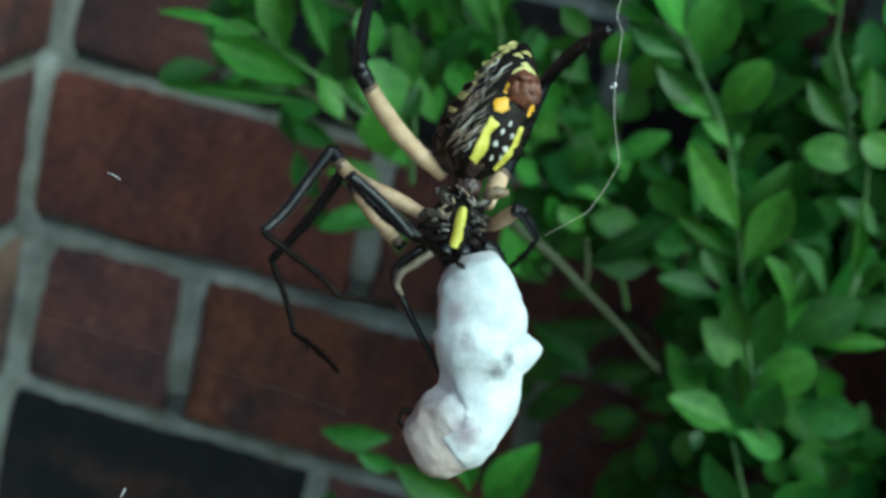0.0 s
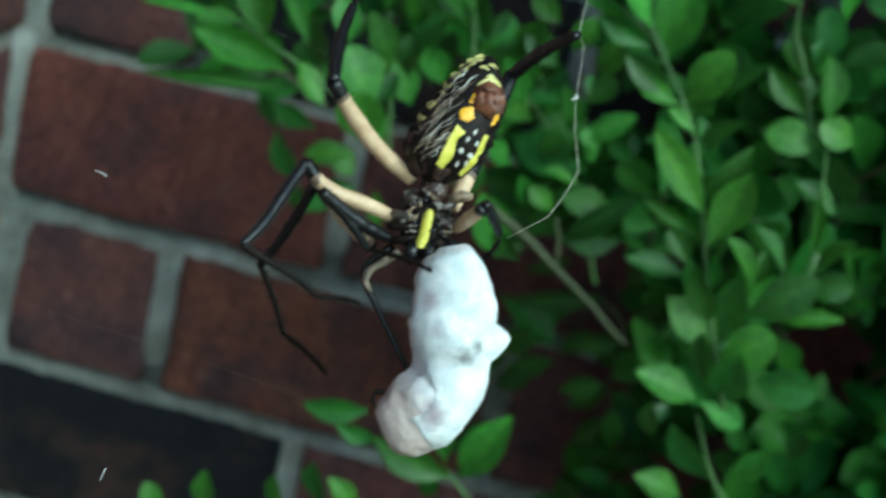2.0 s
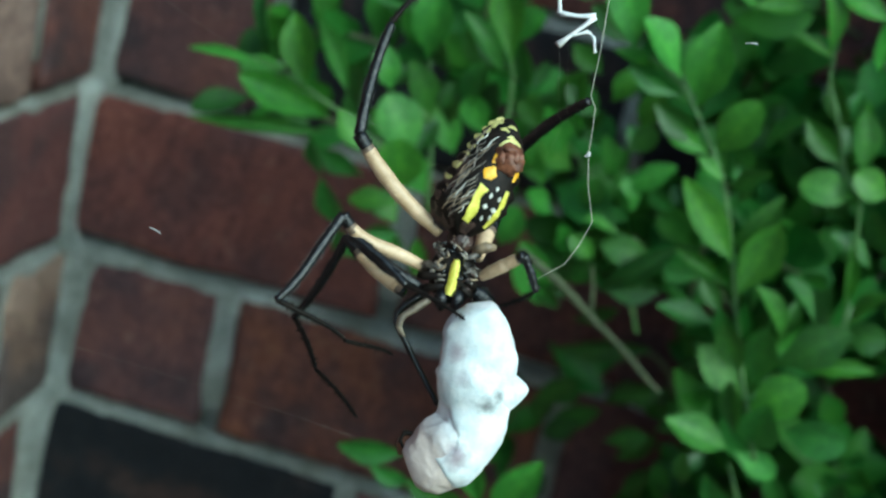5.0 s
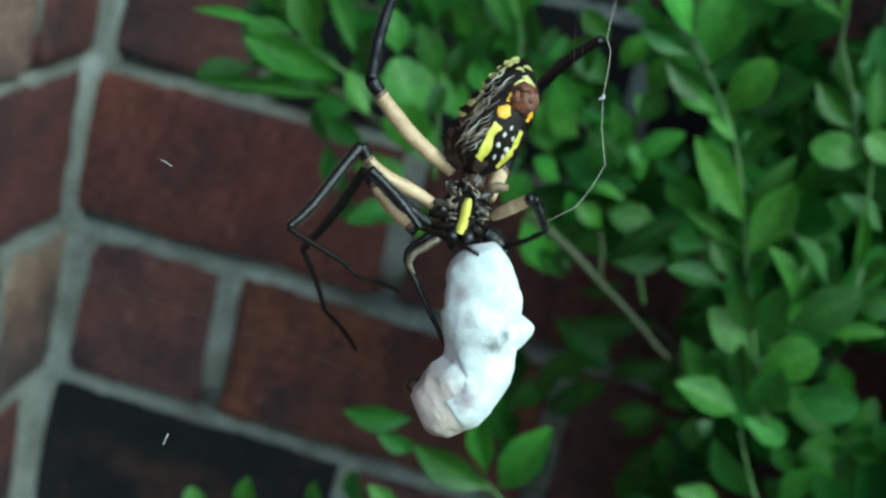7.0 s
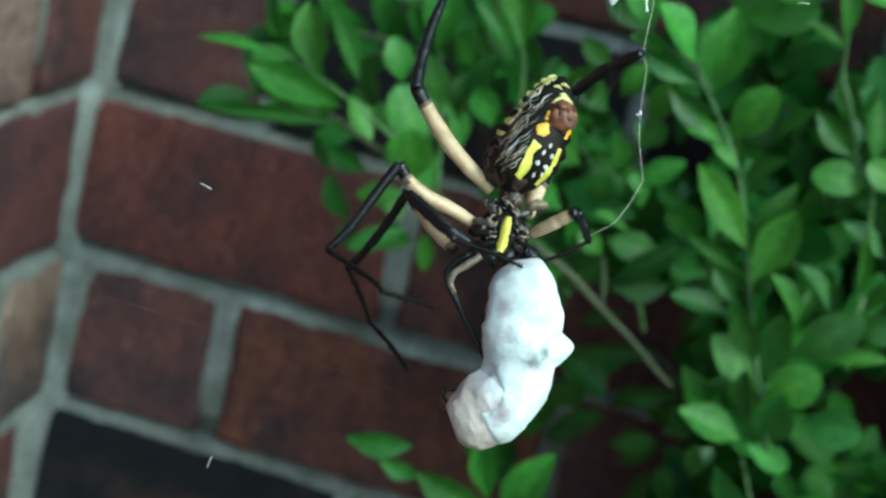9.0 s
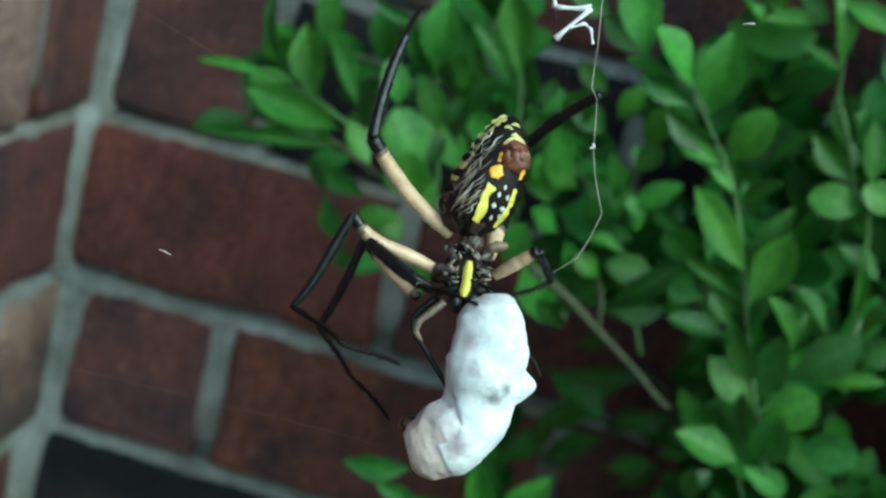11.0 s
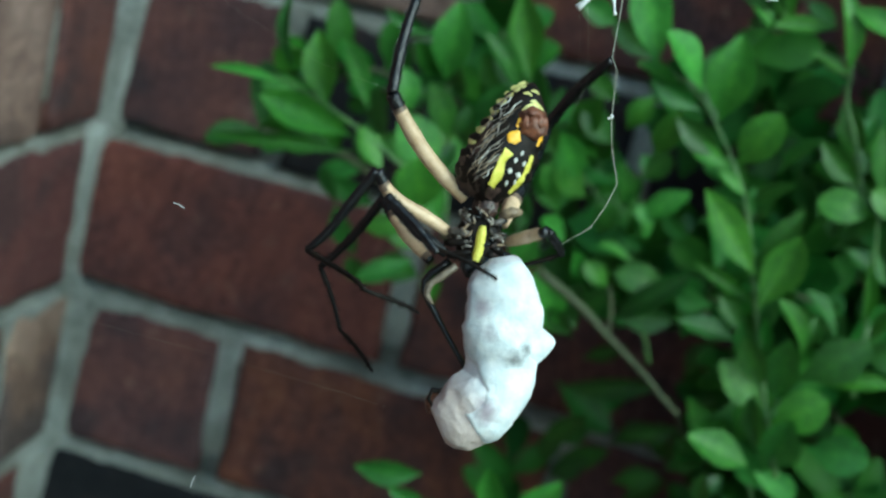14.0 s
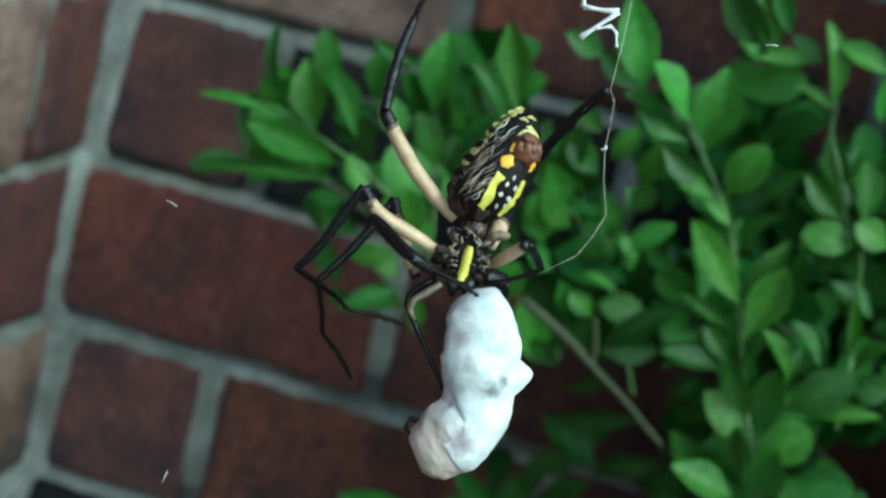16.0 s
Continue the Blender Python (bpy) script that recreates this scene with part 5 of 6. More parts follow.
LEG_RIGHT_THIRD = (6.99, 4.70, 6.26), [
    [(0, 3.5, 0.34, 0, 0, -63.6, 34.5),
     (3.5, 3.5, 0.34, 0, 0, -44.2, 37.6),
     (4, 3.5, 0.34, 0, 0, -35.6, 31),
     (7, 3.5, 0.34, 0, 0, -42.9, 27.9),
     (8, 3.5, 0.34, 0, 0, -47.3, 19.7),
     (8.5, 3.5, 0.34, 0, 0, -38.6, 30.4),
     (11.5, 3.5, 0.34, 0, 0, -30, 28.8),
     (12.5, 3.5, 0.34, 0, 0, -23, 23.3),
     (13.5, 3.5, 0.34, 0, 0, -39.5, 22.1),
     (14.5, 3.5, 0.34, 0, 0, -53.5, 10.2),
     (16, 3.5, 0.34, 0, 0, -48.8, 36.8)],
    [(0, 6.06, 2.09, 6.26, 0, 39.9, -56.6),
     (3.5, 7.47, 3.39, 4.87, 0, 22.2, -66.8),
     (4, 8.38, 3.26, 4.07, 0, 12.9, -68.9),
     (7, 8.03, 2.73, 4.75, 0, 27, -65.9),
     (8, 7.96, 1.93, 5.14, 0, 40.5, -61.8),
     (8.5, 8.21, 3.1, 4.35, 0, 35.4, -62.5),
     (11.5, 8.81, 3.26, 3.49, 0, 29.2, -69.9),
     (12.5, 9.41, 2.89, 2.73, 0, 37, -70.3),
     (13.5, 8.5, 2.36, 4.45, 0, 45.7, -54),
     (14.5, 7.6, 1.07, 5.61, 0, 44.7, -53.8),
     (16, 7.19, 3.09, 5.26, 0, 41, -55.8)],
    [(0, 8.05, -0.91, 3.24, 0, 50.7, -130),
     (3.5, 9.19, -0.61, 3.1, 0, 54.6, -127.9),
     (4, 10.03, -1.02, 3.02, 0, 49.7, -145.4),
     (7, 9.74, -1.09, 2.62, 0, 34.1, -155.9),
     (8, 9.66, -1.22, 2.08, 0, 37.1, -153),
     (8.5, 9.98, -0.3, 1.63, 0, 9.3, -153.2),
     (11.5, 10.21, -0.6, 1.19, 0, -15.7, -166),
     (12.5, 10.67, -0.65, -0.1, 0, -5.6, -166.2),
     (13.5, 10.43, -0.3, 1.08, 0, -13.4, -163.4),
     (14.5, 9.57, -1.62, 2.3, 0, 26.7, -166.1),
     (16, 9.18, 0.15, 2.18, 0, 7.4, -161)],
]
LEG_RIGHT_FOURTH = (19.94, 16.69), [
    [(0, 2.99, 2.58, -3, 0, 37.7, 66.5),
     (3.5, 2.99, 2.58, -3, 0, 25.2, 70.7),
     (4, 2.99, 2.58, -3, 0, 40.7, 70.1),
     (7, 2.99, 2.58, -3, 0, 36.7, 69.2),
     (8, 2.99, 2.58, -3, 0, 26, 70.3),
     (11.5, 2.99, 2.58, -3, 0, 44.7, 69.3),
     (12.5, 2.99, 2.58, -3, 0, 45.2, 63.1),
     (13.5, 2.99, 2.58, -3, 0, 44.1, 64.3),
     (16, 2.99, 2.58, -3, 0, 50.4, 64.9)],
    [(0, 9.27, 17.05, -15.2, 0, -64.7, 36.4),
     (3.5, 8.96, 19.61, -11.5, 0, -64.7, 20.8),
     (4, 8.13, 16.79, -16.01, 0, -55.3, 35.9),
     (7, 8.67, 17.51, -14.93, 0, -60.7, 37.3),
     (8, 9.02, 19.45, -11.75, 0, -67.8, 28.1),
     (11.5, 8, 15.84, -17.03, 0, -48.4, 35.6),
     (12.5, 9.34, 15.11, -17.15, 0, -52.7, 47.4),
     (13.5, 9.21, 15.47, -16.89, 0, -52.9, 46.2),
     (16, 8.39, 14.08, -18.37, 0, -42.8, 50.4)],
]
LEG_RIGHT_SECOND = (3.23, 5.46, 4.21), [
    [(0, 2.51, -1.49, -3, 0, 23, -47),
     (7, 2.51, -1.49, -3, 0, 13.9, -37.9),
     (8.5, 2.51, -1.49, -3, 0, 5.7, -41.1),
     (11, 2.51, -1.49, -3, 0, 5.7, -68.9),
     (12.5, 2.51, -1.49, -3, 0, 29.6, -32.2),
     (13, 2.51, -1.49, -3, 0, 25.1, -29.9),
     (14.5, 2.51, -1.49, -3, 0, 31.1, -41.9),
     (16, 2.51, -1.49, -3, 0, 34.6, -7)],
    [(0, 4.54, -3.66, -4.26, 0, 42.6, -96),
     (7, 4.98, -3.42, -3.77, 0, 33.5, -95.8),
     (8.5, 4.93, -3.6, -3.32, 0, 33.4, -96.2),
     (11, 3.66, -4.49, -3.32, 0, 12.6, -51.9),
     (12.5, 4.89, -2.99, -4.59, 0, 8.1, -61.5),
     (13, 5.04, -2.95, -4.37, 0, 13.3, -61.4),
     (14.5, 4.57, -3.34, -4.67, 0, 34.1, -94.3),
     (16, 5.15, -1.82, -4.83, 0, 33.2, -98.8)],
    [(0, 4.12, -7.66, -7.96, 0, -57.3, -101.9),
     (7, 4.52, -7.95, -6.78, 0, -42.5, -84.6),
     (8.5, 4.44, -8.13, -6.33, 0, -42.4, -85.3),
     (11, 6.95, -8.68, -4.51, 0, -5.7, -61.3),
     (12.5, 7.46, -7.74, -5.36, 0, -5.7, -39.2),
     (13, 7.59, -7.61, -5.62, 0, -13.9, -41.2),
     (14.5, 4.23, -7.84, -7.73, 0, -52.8, -74.4),
     (16, 4.45, -6.33, -7.82, 0, -48.8, -59.9)],
]

# radii along each length and where the ivory ends
FEMUR, TIBIA, METATARSUS, TARSUS = (0.72, 0.95, 1.02, 0.98, 0.9, 0.82), (0.72, 0.66, 0.68, 0.64, 0.58, 0.5), (0.46, 0.36, 0.33, 0.31, 0.29), (0.29, 0.3, 0.28, 0.24, 0.16)


def leg_piece(name, length, radii, pale_from, pale_to, pale, bow=0.035, peak=0.5):
    """One stretch of a leg along x, with slight knobs at the joints, a bow and short hairs."""
    rnd = random.Random(int(length * 100))
    bm = bmesh.new()
    n = 28
    centre, rad = [], []
    for i in range(n + 1):
        s = i / n
        q = s * (len(radii) - 1)
        k = min(int(q), len(radii) - 2)
        r = radii[k] + (radii[k + 1] - radii[k]) * (q - k)
        centre.append(mm(length * s, bow * length * math.sin(math.pi * s ** (math.log(0.5) / math.log(peak))), 0))
        rad.append(r * MM * (1 + 0.12 * noise.noise(Vector((s * 9, length, 0)))))
    tube(bm, centre, rad, 10)
    bm.faces.ensure_lookup_table()
    for face in bm.faces:
        s = face.calc_center_median().x / (length * MM)
        face.material_index = 1 if pale_from < s < pale_to else 2 if pale_from - 0.05 < s < pale_to + 0.05 and pale_to > 0 else 0
    for i in range(int(length * 24)):
        s = rnd.uniform(0.1, 0.98)
        k = min(int(s * n), n - 1)
        a = rnd.uniform(0, 2 * math.pi)
        root = centre[k] + Vector((0, math.cos(a), math.sin(a))) * rad[k] * 0.9
        tip = root + Vector((0.45, math.cos(a), math.sin(a))).normalized() * rnd.uniform(0.25, 0.6) * MM
        across = Vector((0.055 * MM, 0, 0))
        hair = bm.faces.new([bm.verts.new(root - across), bm.verts.new(root + across), bm.verts.new(tip)])
        if pale_from < s < pale_to:
            hair.material_index = 1
            hair.verts[2].co = root.lerp(tip, 0.5)
    return part(name, bm, [DARK_BROWN if "tarsus" in name else BLACK, pale, RUSTY_GREY], spider)


leg_rows = []
for (lengths, rows), thick, span, bow, peak in ((LEG_LEFT_SECOND, 0.88, (0.06, 0.84), 0.085, 0.7), (LEG_LEFT_THIRD, 0.85, (0.1, 0.72), 0.035, 0.5), (LEG_LEFT_FIRST, 0.82, (-1, -1), 0.035, 0.5), (LEG_RIGHT_THIRD, 0.8, (-1, 0.86), 0.0, 0.5),
                                                (LEG_RIGHT_SECOND, 1.2, (-1, -1), 0.035, 0.5), (LEG_LEFT_FOURTH, 1.0, (-1, 0.85), 0.05, 0.5), (LEG_RIGHT_FOURTH, 1.1, (-1, 0.2), 0.0, 0.5)):
    shapes = [("femur", FEMUR, span), ("tibia", TIBIA, (-1, -1)), ("tarsus", TARSUS, (-1, -1))]
    if len(lengths) == 4:
        shapes.insert(2, ("metatarsus", METATARSUS, (-1, -1)))
    for (name, radii, (pale_from, pale_to)), length, keys in zip(shapes, lengths, rows):
        ob = leg_piece(name, length, [r * thick for r in radii], pale_from, pale_to, IVORY, bow if name == "femur" else 0.03, peak)
        leg_rows.append((ob, keys))

# ---- the prey, wrapped in silk; its own space begins at the knob on its side ----
prey = new("wrapped_prey")
tagged(prey, "lumpy white silk bundle of wrapped insect prey held by a spider", "prey bundle")
SPINE = [(-5.9, 10.3, 1.2), (-5.8, 9.4, 2.5), (-5.75, 7.6, 3.5), (-5.75, 5.0, 4.1), (-5.75, 2.6, 4.3), (-6.0, 0.0, 4.25), (-6.3, -2.4, 3.75), (-7.0, -4.7, 3.85),
         (-8.3, -6.4, 4.2), (-9.9, -7.6, 4.15), (-11.5, -8.5, 3.75), (-12.8, -9.1, 3.0), (-13.8, -9.5, 1.9)]
bm = bmesh.new()
spine = curve_points([(x, y, 0) for x, y, r in SPINE], 76)
sizes = curve_points([(r, 0, 0) for x, y, r in SPINE], 76)
rings = []
for i, p in enumerate(spine):
    way = (spine[min(i + 1, 75)] - spine[max(i - 1, 0)]).normalized()
    side = Vector((-way.y, way.x, 0))
    ring = []
    for k in range(60):
        a = 2 * math.pi * k / 60
        d = side * math.cos(a) + Vector((0, 0, 0.85 * math.sin(a)))
        plane = (a + 0.35 + 0.014 * i) % (2 * math.pi / 5) - math.pi / 5
        q = p + d * sizes[i].x * 1.05 * (math.cos(math.pi / 5) / math.cos(plane)) ** 0.2
        lump = 0.6 * noise.noise(q * 0.3) - 0.42 * abs(noise.noise(q * 0.34 + Vector((4, 0, 0)))) - 0.26 * abs(noise.noise(Vector((q.x * 0.9 + q.y * 0.5, q.y * 0.3 - q.x * 0.2, q.z * 0.9)))) - 0.07 * abs(noise.noise(Vector((q.x * 2.4 + q.y, q.y * 0.6, q.z * 2.4)))) + 0.05 * noise.noise(q * 3.0) + 0.03 * noise.noise(q * 7.0) + 0.33
        ring.append((q + d * lump) * MM)
    rings.append(ring)
loft(bm, rings)
part("silk_wrap", bm, SILK_WRAP, prey)

# a last denser sheet of silk laid over the front, with a ragged edge
bm = bmesh.new()
sheet = []
for i in range(5, 60):
    row = []
    low = 2 + 2.5 * noise.noise(Vector((i * 0.11, 0, 0)))
    high = 28 - 12.5 * min(max((i - 33) / 16, 0), 1) + 2.0 * noise.noise(Vector((i * 0.12, 5, 0))) + 1.2 * noise.noise(Vector((i * 0.4, 9, 0)))
    for k in range(13):
        q = low + (high - low) * k / 12
        a, b = int(q) % 60, (int(q) + 1) % 60
        p = rings[i][a].lerp(rings[i][b], q - int(q))
        out = (p - spine[i] * MM).normalized()
        lift = -0.06 if k in (0, 12) or i in (5, 59) else 0.28
        row.append(bm.verts.new(p + out * lift * MM))
    sheet.append(row)
for a, b in zip(sheet, sheet[1:]):
    for k in range(12):
        bm.faces.new((a[k], a[k + 1], b[k + 1], b[k]))
part("silk_sheet", bm, SILK_SHEET, prey, "brighter outer sheet of silk")
bm = bmesh.new()
tube(bm, curve_points([mm(-6.0, 0.1, 0.0), mm(-4.2, 0.0, 0.2), mm(-2.6, -0.05, 0.6), mm(-1.0, 0.0, 0.8), mm(0.0, 0.05, 0.85), mm(0.2, 0.05, 0.8)], 16), [v * MM for v in (2.8, 3.1, 3.3, 3.35, 3.3, 3.15, 2.9, 2.55, 2.15, 1.75, 1.36, 1.02, 0.76, 0.55, 0.34, 0.08)], 18)
part("knob", bm, SILK_SHEET, prey, "small pointed knob of silk")
bm = bmesh.new()
tube(bm, [mm(-12.4, -5.6, -0.6), mm(-14.4, -5.2, -0.4), mm(-14.9, -6.2, -0.2), mm(-14.2, -7.6, 0.0)], [0.3 * MM, 0.34 * MM, 0.26 * MM, 0.15 * MM], 7)
part("insect_leg", bm, DARK_BROWN, prey, "dark insect leg sticking out")
bm = bmesh.new()
tube(bm, curve_points([mm(-11.6, -6.4, -1.4), mm(-13.4, -6.0, -1.5), mm(-14.6, -6.6, -1.4), mm(-14.9, -8.0, -1.2)], 9), [v * MM for v in (0.9, 1.0, 1.0, 0.95, 0.9, 0.8, 0.7, 0.5, 0.2)], 10)
for v in bm.verts:
    v.co += 0.15 * MM * noise.noise_vector(v.co * 1200)
part("insect_body", bm, RUST, prey, "rusty brown end of the wrapped insect")
threads = random.Random(8)
for k in range(7):
    i = threads.randrange(5, 70)
    a0 = threads.uniform(0.2, 1.2)
    pts = []
    for u in range(9):
        k0 = int(60 * (a0 / 6.28) + u * 2.4) % 60
        j = i + round((u / 8) * threads.uniform(0.6, 1) * 5 - 2)
        j = min(74, max(1, j))
        pts.append(rings[j][k0] + (rings[j][k0] - spine[j] * MM).normalized() * 0.04 * MM)
    bm = bmesh.new()
    tube(bm, curve_points(pts, 18), 0.03 * MM, 5)
    part("silk_strand", bm, SILK, prey)

# ---- the web: a few threads, the zigzag band and silk flecks ----
web = new("orb_web")
tagged(web, "fine orb web threads with a white zigzag silk band", "web")


def web_thread(points, radius, name="thread", mat=None, label=""):
    bm = bmesh.new()
    tube(bm, [mm(*p) for p in points], radius * MM, 5)
    return part(name, bm, mat or THREAD, web, label)


web_thread([(21.5, 60.0, -2), (18.6, 40.0, -2), (17.8, 35.0, -2), (16.9, 28.0, -2), (16.0, 22.9, -2), (16.6, 21.4, -2), (16.35, 18.5, -2), (16.0, 15.6, -2), (16.1, 12.0, -2), (16.8, 7.5, -2), (15.3, 4.6, -2), (13.6, 2.2, -2), (9.2, -0.4, -2.2)], 0.046, label="slack silk thread with a knot")
bm = bmesh.new()
blob(bm, mm(16.05, 15.75, -2), (0.22 * MM, 0.32 * MM, 0.2 * MM), None, 0.3, 3.0, 8, 6)
blob(bm, mm(15.7, 15.5, -2), (0.2 * MM, 0.16 * MM, 0.15 * MM), None, 0.3, 3.0, 8, 6)
part("knot", bm, SILK, web)
ZIGZAG = [(16.4, 45.0), (11.9, 43.4), (16.6, 41.0), (11.8, 39.4), (16.4, 37.0), (11.7, 35.6), (11.8, 32.7), (16.2, 32.5), (11.7, 28.9)]
BRANCH = [(13.4, 30.2), (15.4, 30.6), (16.1, 29.9), (16.3, 28.1)]
for line_of in (ZIGZAG, BRANCH):
    for (x0, y0), (x1, y1) in zip(line_of, line_of[1:]):
        bm = bmesh.new()
        thick = 1.0 if line_of is ZIGZAG else 0.6
        line = [mm(x0, y0, -2), mm(0.75 * x0 + 0.25 * x1, 0.75 * y0 + 0.25 * y1, -2.05), mm(0.5 * (x0 + x1), 0.5 * (y0 + y1), -2.1), mm(0.25 * x0 + 0.75 * x1, 0.25 * y0 + 0.75 * y1, -2.05), mm(x1, y1, -2)]
        tube(bm, line, [v * thick * MM for v in (0.42, 0.3, 0.24, 0.3, 0.46)], 8)
        for v in bm.verts:
            v.co += 0.13 * MM * noise.noise_vector(v.co * 900)
        part("zigzag_band", bm, SILK, web, "white zigzag band of dense silk")
for points in ([(13.0, 29.0, -2), (13.2, 20.0, -2), (10.5, 14.5, -1.5)], [(11.9, 34.0, -2), (12.1, 24.0, -2.2), (12.3, 18.0, -2)], [(-11.0, -20.0, -3), (-17.0, -18.0, -2), (-29.0, -14.6, -2), (-330.0, 60.0, -40)],
               [(-8.9, 17.8, -1.5), (-20.0, 22.0, -2), (-48.0, 40.0, -3), (-330.0, 190.0, -40)]):
    web_thread(points, 0.004)
for x, y, a in ((-36.4, 4.3, -0.45), (-34.3, -29.2, 1.2), (35.3, 30.0, 0.0)):
    d = Vector((math.cos(a), math.sin(a), 0)) * 0.75
    web_thread([(x - d.x, y - d.y, -2), (x, y + 0.1, -2), (x + d.x, y + d.y, -2)], 0.06, "silk_fleck", SILK)

# ---- bricks of the two walls, one object each ----


def brick_mesh(length, seed):
    rnd = random.Random(seed)
    bm = bmesh.new()
    bmesh.ops.create_cube(bm, size=1.0)
    for v in bm.verts:
        v.co = Vector((v.co.x * length, v.co.y * 0.07 + 0.035, v.co.z * (PITCH - JOINT)))
    bmesh.ops.subdivide_edges(bm, edges=[e for e in bm.edges if abs(e.verts[0].co.x - e.verts[1].co.x) > 0.01], cuts=19 if length > 0.1 else 9)
    bmesh.ops.subdivide_edges(bm, edges=[e for e in bm.edges if abs(e.verts[0].co.z - e.verts[1].co.z) > 0.03 and min(e.verts[0].co.y, e.verts[1].co.y) < 0.001], cuts=6)
    front = [e for e in bm.edges if all(v.co.y < 0.001 for v in e.verts) and len({f.normal.y < -0.5 for f in e.link_faces}) > 1]
    bmesh.ops.bevel(bm, geom=front, offset=0.0035, segments=2, affect="EDGES", profile=0.6)
    for v in bm.verts:
        q = v.co + Vector((seed * 3.1, 0, 0))
        shift = 0.0015 * noise.noise_vector(q * 30) + 0.0011 * noise.noise_vector(q * 85) + 0.0011 * noise.noise_vector(q * 260)
        v.co += shift if v.co.y > 0.0005 else Vector((shift.x, min(shift.y * 0.7, 0.0004), shift.z))
    me = mesh_of("brick", bm, BRICK_RED)
    me["length"] = length
    return me


def shapes_for(length, seed):
    return [brick_mesh(length - UPRIGHT, seed + k) for k in range(4)]


FULL, HALF = shapes_for(STRETCHER, 10), shapes_for(HEADER, 20)
SIDE_SHORT, SIDE_LONG = shapes_for(0.062, 30), shapes_for(0.15, 40)
mason = random.Random(21)
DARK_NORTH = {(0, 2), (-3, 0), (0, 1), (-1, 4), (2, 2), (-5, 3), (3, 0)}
PLUM_NORTH = {(0, 0), (-2, 0), (-4, 1), (2, 1), (1, 2), (-2, 2), (-6, 0), (-5, 1)}
RUST_NORTH = {(-2, 1), (1, 1), (-1, 1), (3, 2), (-4, 0), (-3, 2), (2, 0)}
PLUM_WEST = {(1, 0), (-4, 1), (2, 2)}
RUST_WEST = {(0, 0), (-3, 0), (-1, 2), (3, 0)}
TAN_NORTH = {(1, 0), (4, 1), (-6, 1), (2, 4)}
TAN_WEST = {(0, 1), (-2, 0), (1, 1), (-3, 1), (-2, 1), (2, 0), (-1, 1), (-5, 2), (3, 2)}


def lay_course(wall, course, ends, first_shapes, width, kinds, rest):
    """One course of a wall along its local x, from the corner out; ends: where its first brick begins and stops."""
    z, x, n = (course + 0.5) * PITCH, ends[0], 0
    while x < width - 0.02:
        shapes = first_shapes if n == 0 else FULL
        size = ends[1] - ends[0] if n == 0 else STRETCHER - UPRIGHT
        if wall is wall_north and (course, n) == (1, 1):
            size += 0.02
        if x + size > width + 0.03:
            break
        shape = mason.choice(shapes)
        x_mid = x + size / 2
        place = width - x_mid if wall is wall_west else x_mid
        m = pose(place, mason.uniform(-0.001, 0.001), z + mason.uniform(-0.0012, 0.0012), mason.uniform(-0.5, 0.5), mason.uniform(-0.35, 0.35), mason.uniform(-0.4, 0.4))
        m = m @ Matrix.Diagonal((size / shape["length"], 1, 1, 1))
        key = (course, n)
        kind = next((k for k, keys in kinds if key in keys), BRICK_RED)
        if x_mid < 1.3 and -9 <= course < 8:
            ob = new("brick", shape)
            ob.parent = wall
            ob.matrix_basis = m
            ob.material_slots[0].link = "OBJECT"
            ob.material_slots[0].material = kind
        else:
            start = len(rest[0])
            rest[0].extend(tuple(m @ v.co) for v in shape.vertices)
            rest[1].extend(tuple(start + i for i in p.vertices) for p in shape.polygons)
        x += size + UPRIGHT
        n += 1


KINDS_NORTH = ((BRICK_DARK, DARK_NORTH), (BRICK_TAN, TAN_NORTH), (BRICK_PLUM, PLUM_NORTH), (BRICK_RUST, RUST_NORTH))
KINDS_WEST = ((BRICK_TAN, TAN_WEST), (BRICK_PLUM, PLUM_WEST), (BRICK_RUST, RUST_WEST))
rest_north, rest_west = ([], []), ([], [])
for course in range(LOW, HIGH):
    if course % 2 == 0:
        lay_course(wall_north, course, (0.0068, 0.0815), HALF, 2.4, KINDS_NORTH, rest_north)
        lay_course(wall_west, course, (0.001, 0.058), SIDE_SHORT, 2.4, KINDS_WEST, rest_west)
    else:
        lay_course(wall_north, course, (-0.005, 0.162), FULL, 2.4, KINDS_NORTH, rest_north)
        lay_course(wall_west, course, (SIDE_GAP.get(course, 0.016), 0.146), SIDE_LONG, 2.4, KINDS_WEST, rest_west)
for wall, (points, sides) in ((wall_north, rest_north), (wall_west, rest_west)):
    me = bpy.data.meshes.new("brickwork")
    me.from_pydata(points, [], sides)
    me.materials.append(BRICK_RED)
    far_bricks = new("brickwork", me)
    far_bricks.parent = wall
    tagged(far_bricks, kind="stuff")

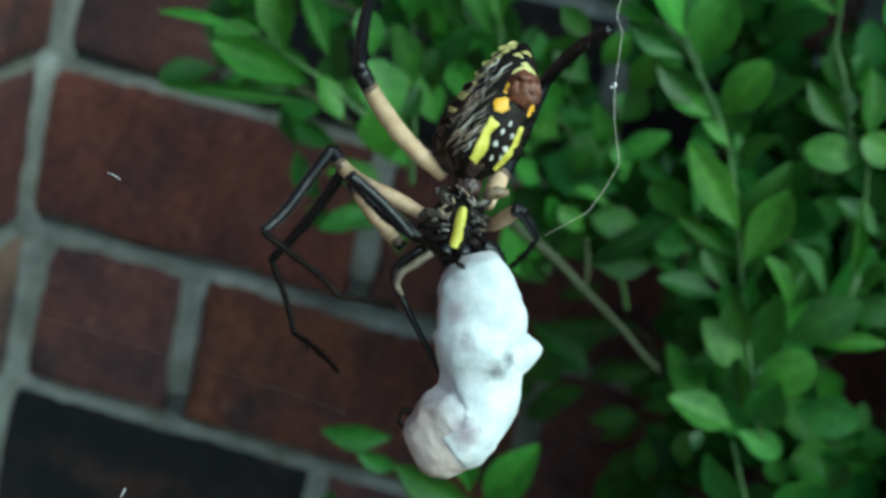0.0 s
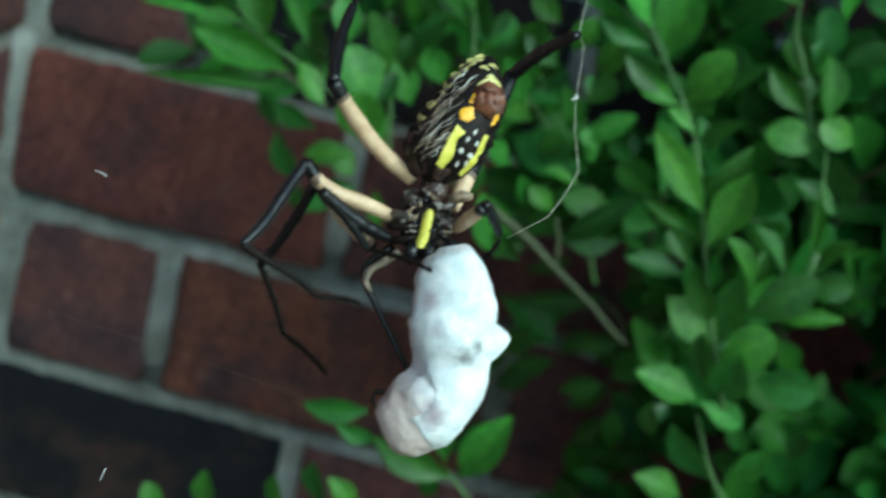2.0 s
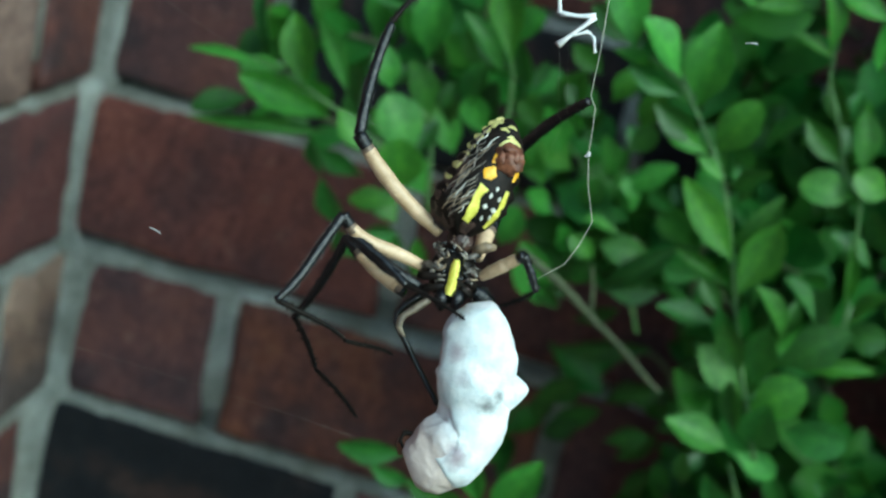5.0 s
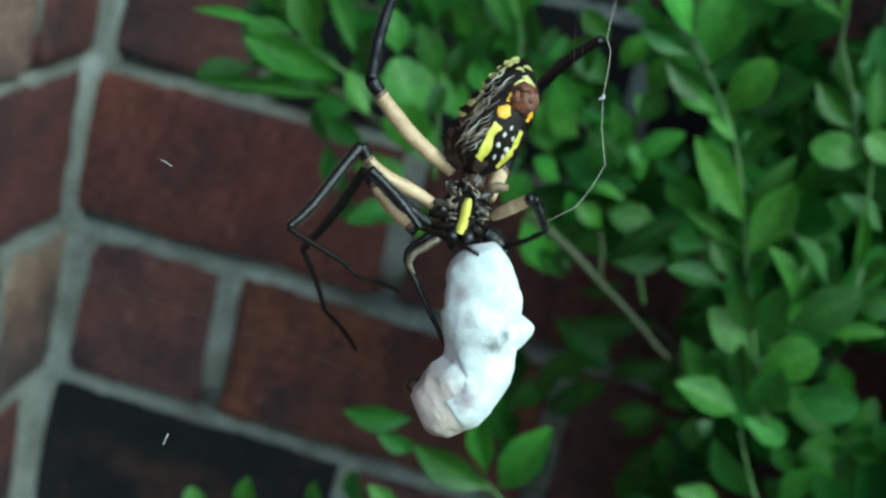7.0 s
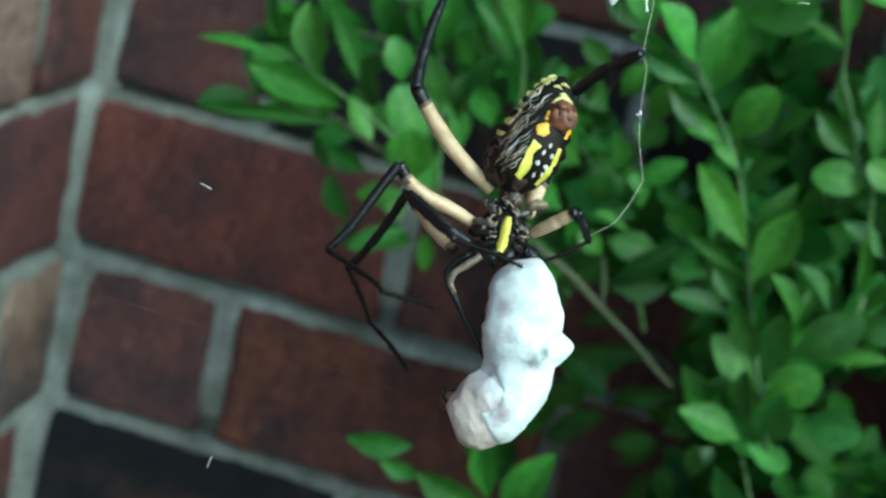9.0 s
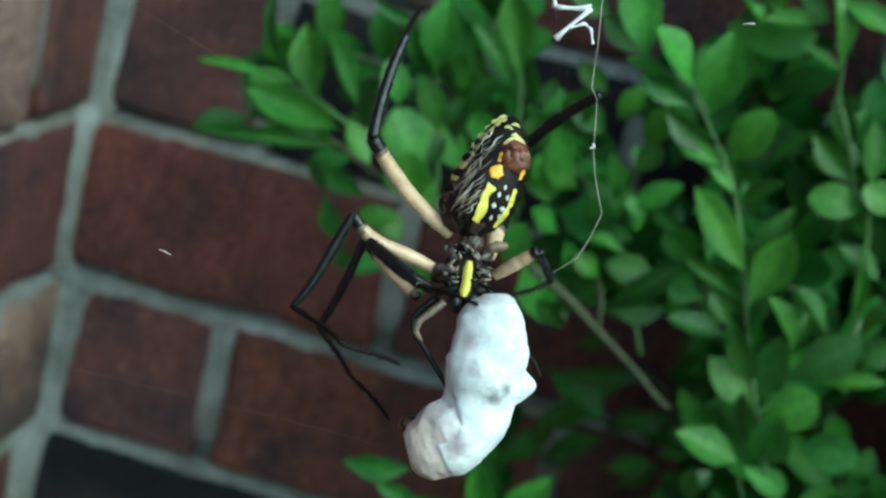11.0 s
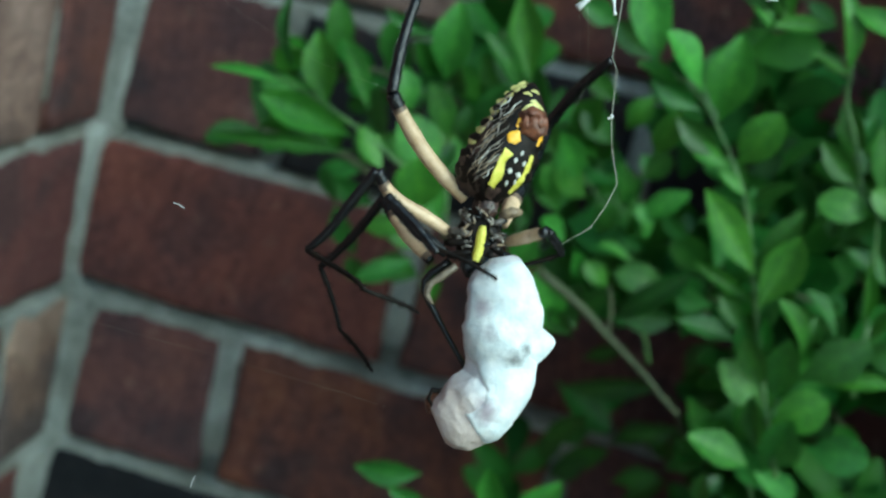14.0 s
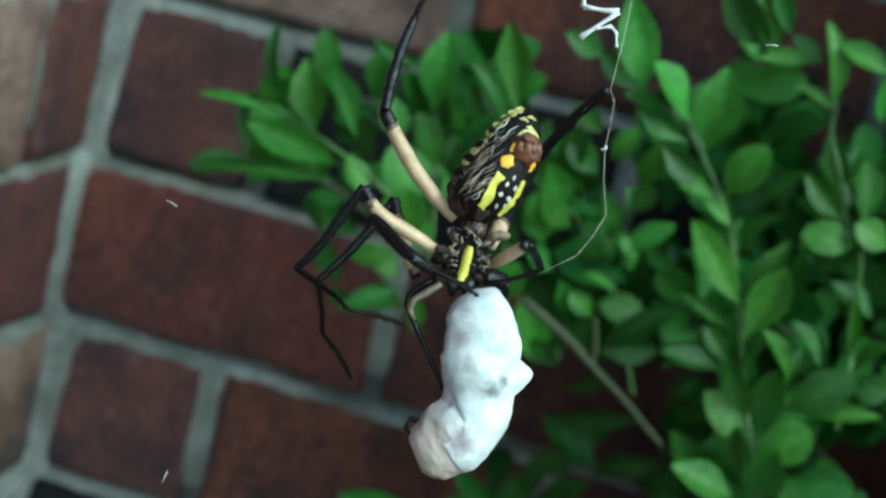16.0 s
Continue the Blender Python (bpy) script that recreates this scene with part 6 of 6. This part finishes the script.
# ---- what moves ----
SPIDER_ROWS = [
    (0, 0.26119, -0.50501, 0.12231, 71.94, -10.22, 9.62),
    (0.5, 0.25845, -0.50486, 0.12276, 71.8, -10.39, 8.09),
    (1, 0.25882, -0.50489, 0.12428, 72.26, -9.21, 7.77),
    (1.5, 0.25778, -0.50002, 0.12282, 71.91, -8.64, 7.29),
    (2, 0.25872, -0.51156, 0.12445, 70.89, -9.41, 7.79),
    (2.5, 0.26275, -0.50772, 0.12683, 70.2, -13.57, 11.41),
    (3, 0.26376, -0.5094, 0.12221, 70.87, -13.61, 12.38),
    (3.5, 0.26574, -0.50514, 0.11897, 71.48, -12.89, 12.33),
    (4, 0.26572, -0.50558, 0.11902, 71.99, -11.42, 12),
    (4.2, 0.26588, -0.50469, 0.12126, 71.99, -11.12, 11.88),
    (6.3, 0.26506, -0.50162, 0.11988, 72.43, -8.88, 11.2),
    (6.5, 0.26545, -0.50187, 0.11843, 72.41, -8.85, 11.17),
    (7, 0.26427, -0.50072, 0.11748, 72.25, -8.8, 10.98),
    (7.5, 0.26506, -0.50027, 0.11804, 72.04, -8.71, 11.36),
    (8, 0.26531, -0.49907, 0.11672, 72.33, -9.05, 11.25),
    (8.5, 0.26615, -0.50102, 0.11727, 72.99, -9.67, 11.07),
    (8.7, 0.26677, -0.5007, 0.11834, 73.11, -9.68, 11.05),
    (10.8, 0.26102, -0.50243, 0.11849, 74.11, -14.19, 12.09),
    (11, 0.26286, -0.50323, 0.11496, 74.23, -14.21, 12.06),
    (11.5, 0.2615, -0.50374, 0.11584, 74.61, -13.07, 12.02),
    (12, 0.26278, -0.50326, 0.11568, 74.79, -11.64, 11.51),
    (12.5, 0.26142, -0.50459, 0.11562, 75.27, -12.72, 11.67),
    (13, 0.26169, -0.50445, 0.11438, 75.9, -12.55, 11.51),
    (13.5, 0.26247, -0.50691, 0.11558, 75.65, -12.23, 11.62),
    (14, 0.2616, -0.50601, 0.11552, 75.6, -12, 11.46),
    (14.5, 0.26187, -0.50625, 0.11587, 76.06, -11.35, 10.9),
    (15, 0.25945, -0.50897, 0.11655, 76.52, -11.14, 10.63),
    (15.5, 0.26079, -0.51006, 0.11642, 77.22, -8.67, 9.85),
    (16, 0.26049, -0.50515, 0.11501, 77.31, -8.47, 9.86),
]
PREY_ROWS = [
    (0, 0.27247, -0.50883, 0.11316, 71.44, -16.49, 11.75),
    (0.5, 0.26986, -0.50925, 0.11283, 71.63, -12.86, 8.93),
    (1, 0.27031, -0.50898, 0.11498, 72.11, -11.69, 8.58),
    (1.5, 0.27029, -0.50382, 0.11458, 71.22, -17.47, 10.31),
    (2, 0.27054, -0.51561, 0.11608, 70.53, -14.33, 9.54),
    (2.5, 0.27405, -0.51193, 0.1172, 70.69, -5.75, 8.6),
    (3, 0.27512, -0.51357, 0.11162, 71.29, -7, 10.07),
    (3.5, 0.27782, -0.50901, 0.10846, 71.82, -7, 10.35),
    (4, 0.27778, -0.50906, 0.10932, 72.14, -8.76, 11.12),
    (4.2, 0.278, -0.50819, 0.11147, 72.07, -9.69, 11.4),
    (6.3, 0.27702, -0.50508, 0.11005, 72.09, -14.12, 12.91),
    (6.5, 0.27712, -0.50529, 0.10888, 72.05, -14.38, 12.97),
    (7, 0.27569, -0.50439, 0.10748, 71.87, -14.51, 12.87),
    (7.5, 0.27615, -0.50404, 0.10781, 71.7, -13.94, 13.1),
    (8, 0.27675, -0.50275, 0.10651, 71.98, -14.28, 12.97),
    (8.5, 0.27742, -0.5046, 0.10715, 72.86, -11.77, 11.73),
    (8.7, 0.27813, -0.50429, 0.10809, 73, -11.59, 11.65),
    (10.8, 0.2719, -0.50575, 0.10852, 74.52, -5.91, 9.73),
    (11, 0.27401, -0.50637, 0.10543, 74.63, -6.21, 9.8),
    (11.5, 0.27208, -0.50693, 0.10598, 74.88, -7.57, 10.49),
    (12, 0.27446, -0.50599, 0.10687, 74.79, -11.64, 11.51),
    (12.5, 0.27272, -0.50731, 0.10677, 75.27, -12.72, 11.67),
    (13, 0.27312, -0.50703, 0.10556, 75.88, -12.94, 11.61),
    (13.5, 0.27397, -0.50949, 0.1068, 75.62, -12.71, 11.74),
    (14, 0.27317, -0.50856, 0.10694, 75.44, -14.62, 12.16),
    (14.5, 0.27336, -0.50892, 0.1068, 75.8, -15.62, 12),
    (15, 0.27086, -0.51158, 0.10752, 76.32, -14.84, 11.54),
    (15.5, 0.27185, -0.51267, 0.10724, 76.98, -14.03, 11.1),
    (16, 0.27163, -0.50796, 0.10479, 77.05, -14.22, 11.19),
]


def motions():
    path = [(row[0], pose(*row[1:])) for row in SPIDER_ROWS]
    walk(spider, path)
    walk(web, path)
    walk(prey, [(row[0], pose(*row[1:])) for row in PREY_ROWS])
    for ob, keys in leg_rows:
        walk(ob, [(row[0], pose(row[1] * MM, row[2] * MM, row[3] * MM, *row[4:])) for row in keys])


motions()
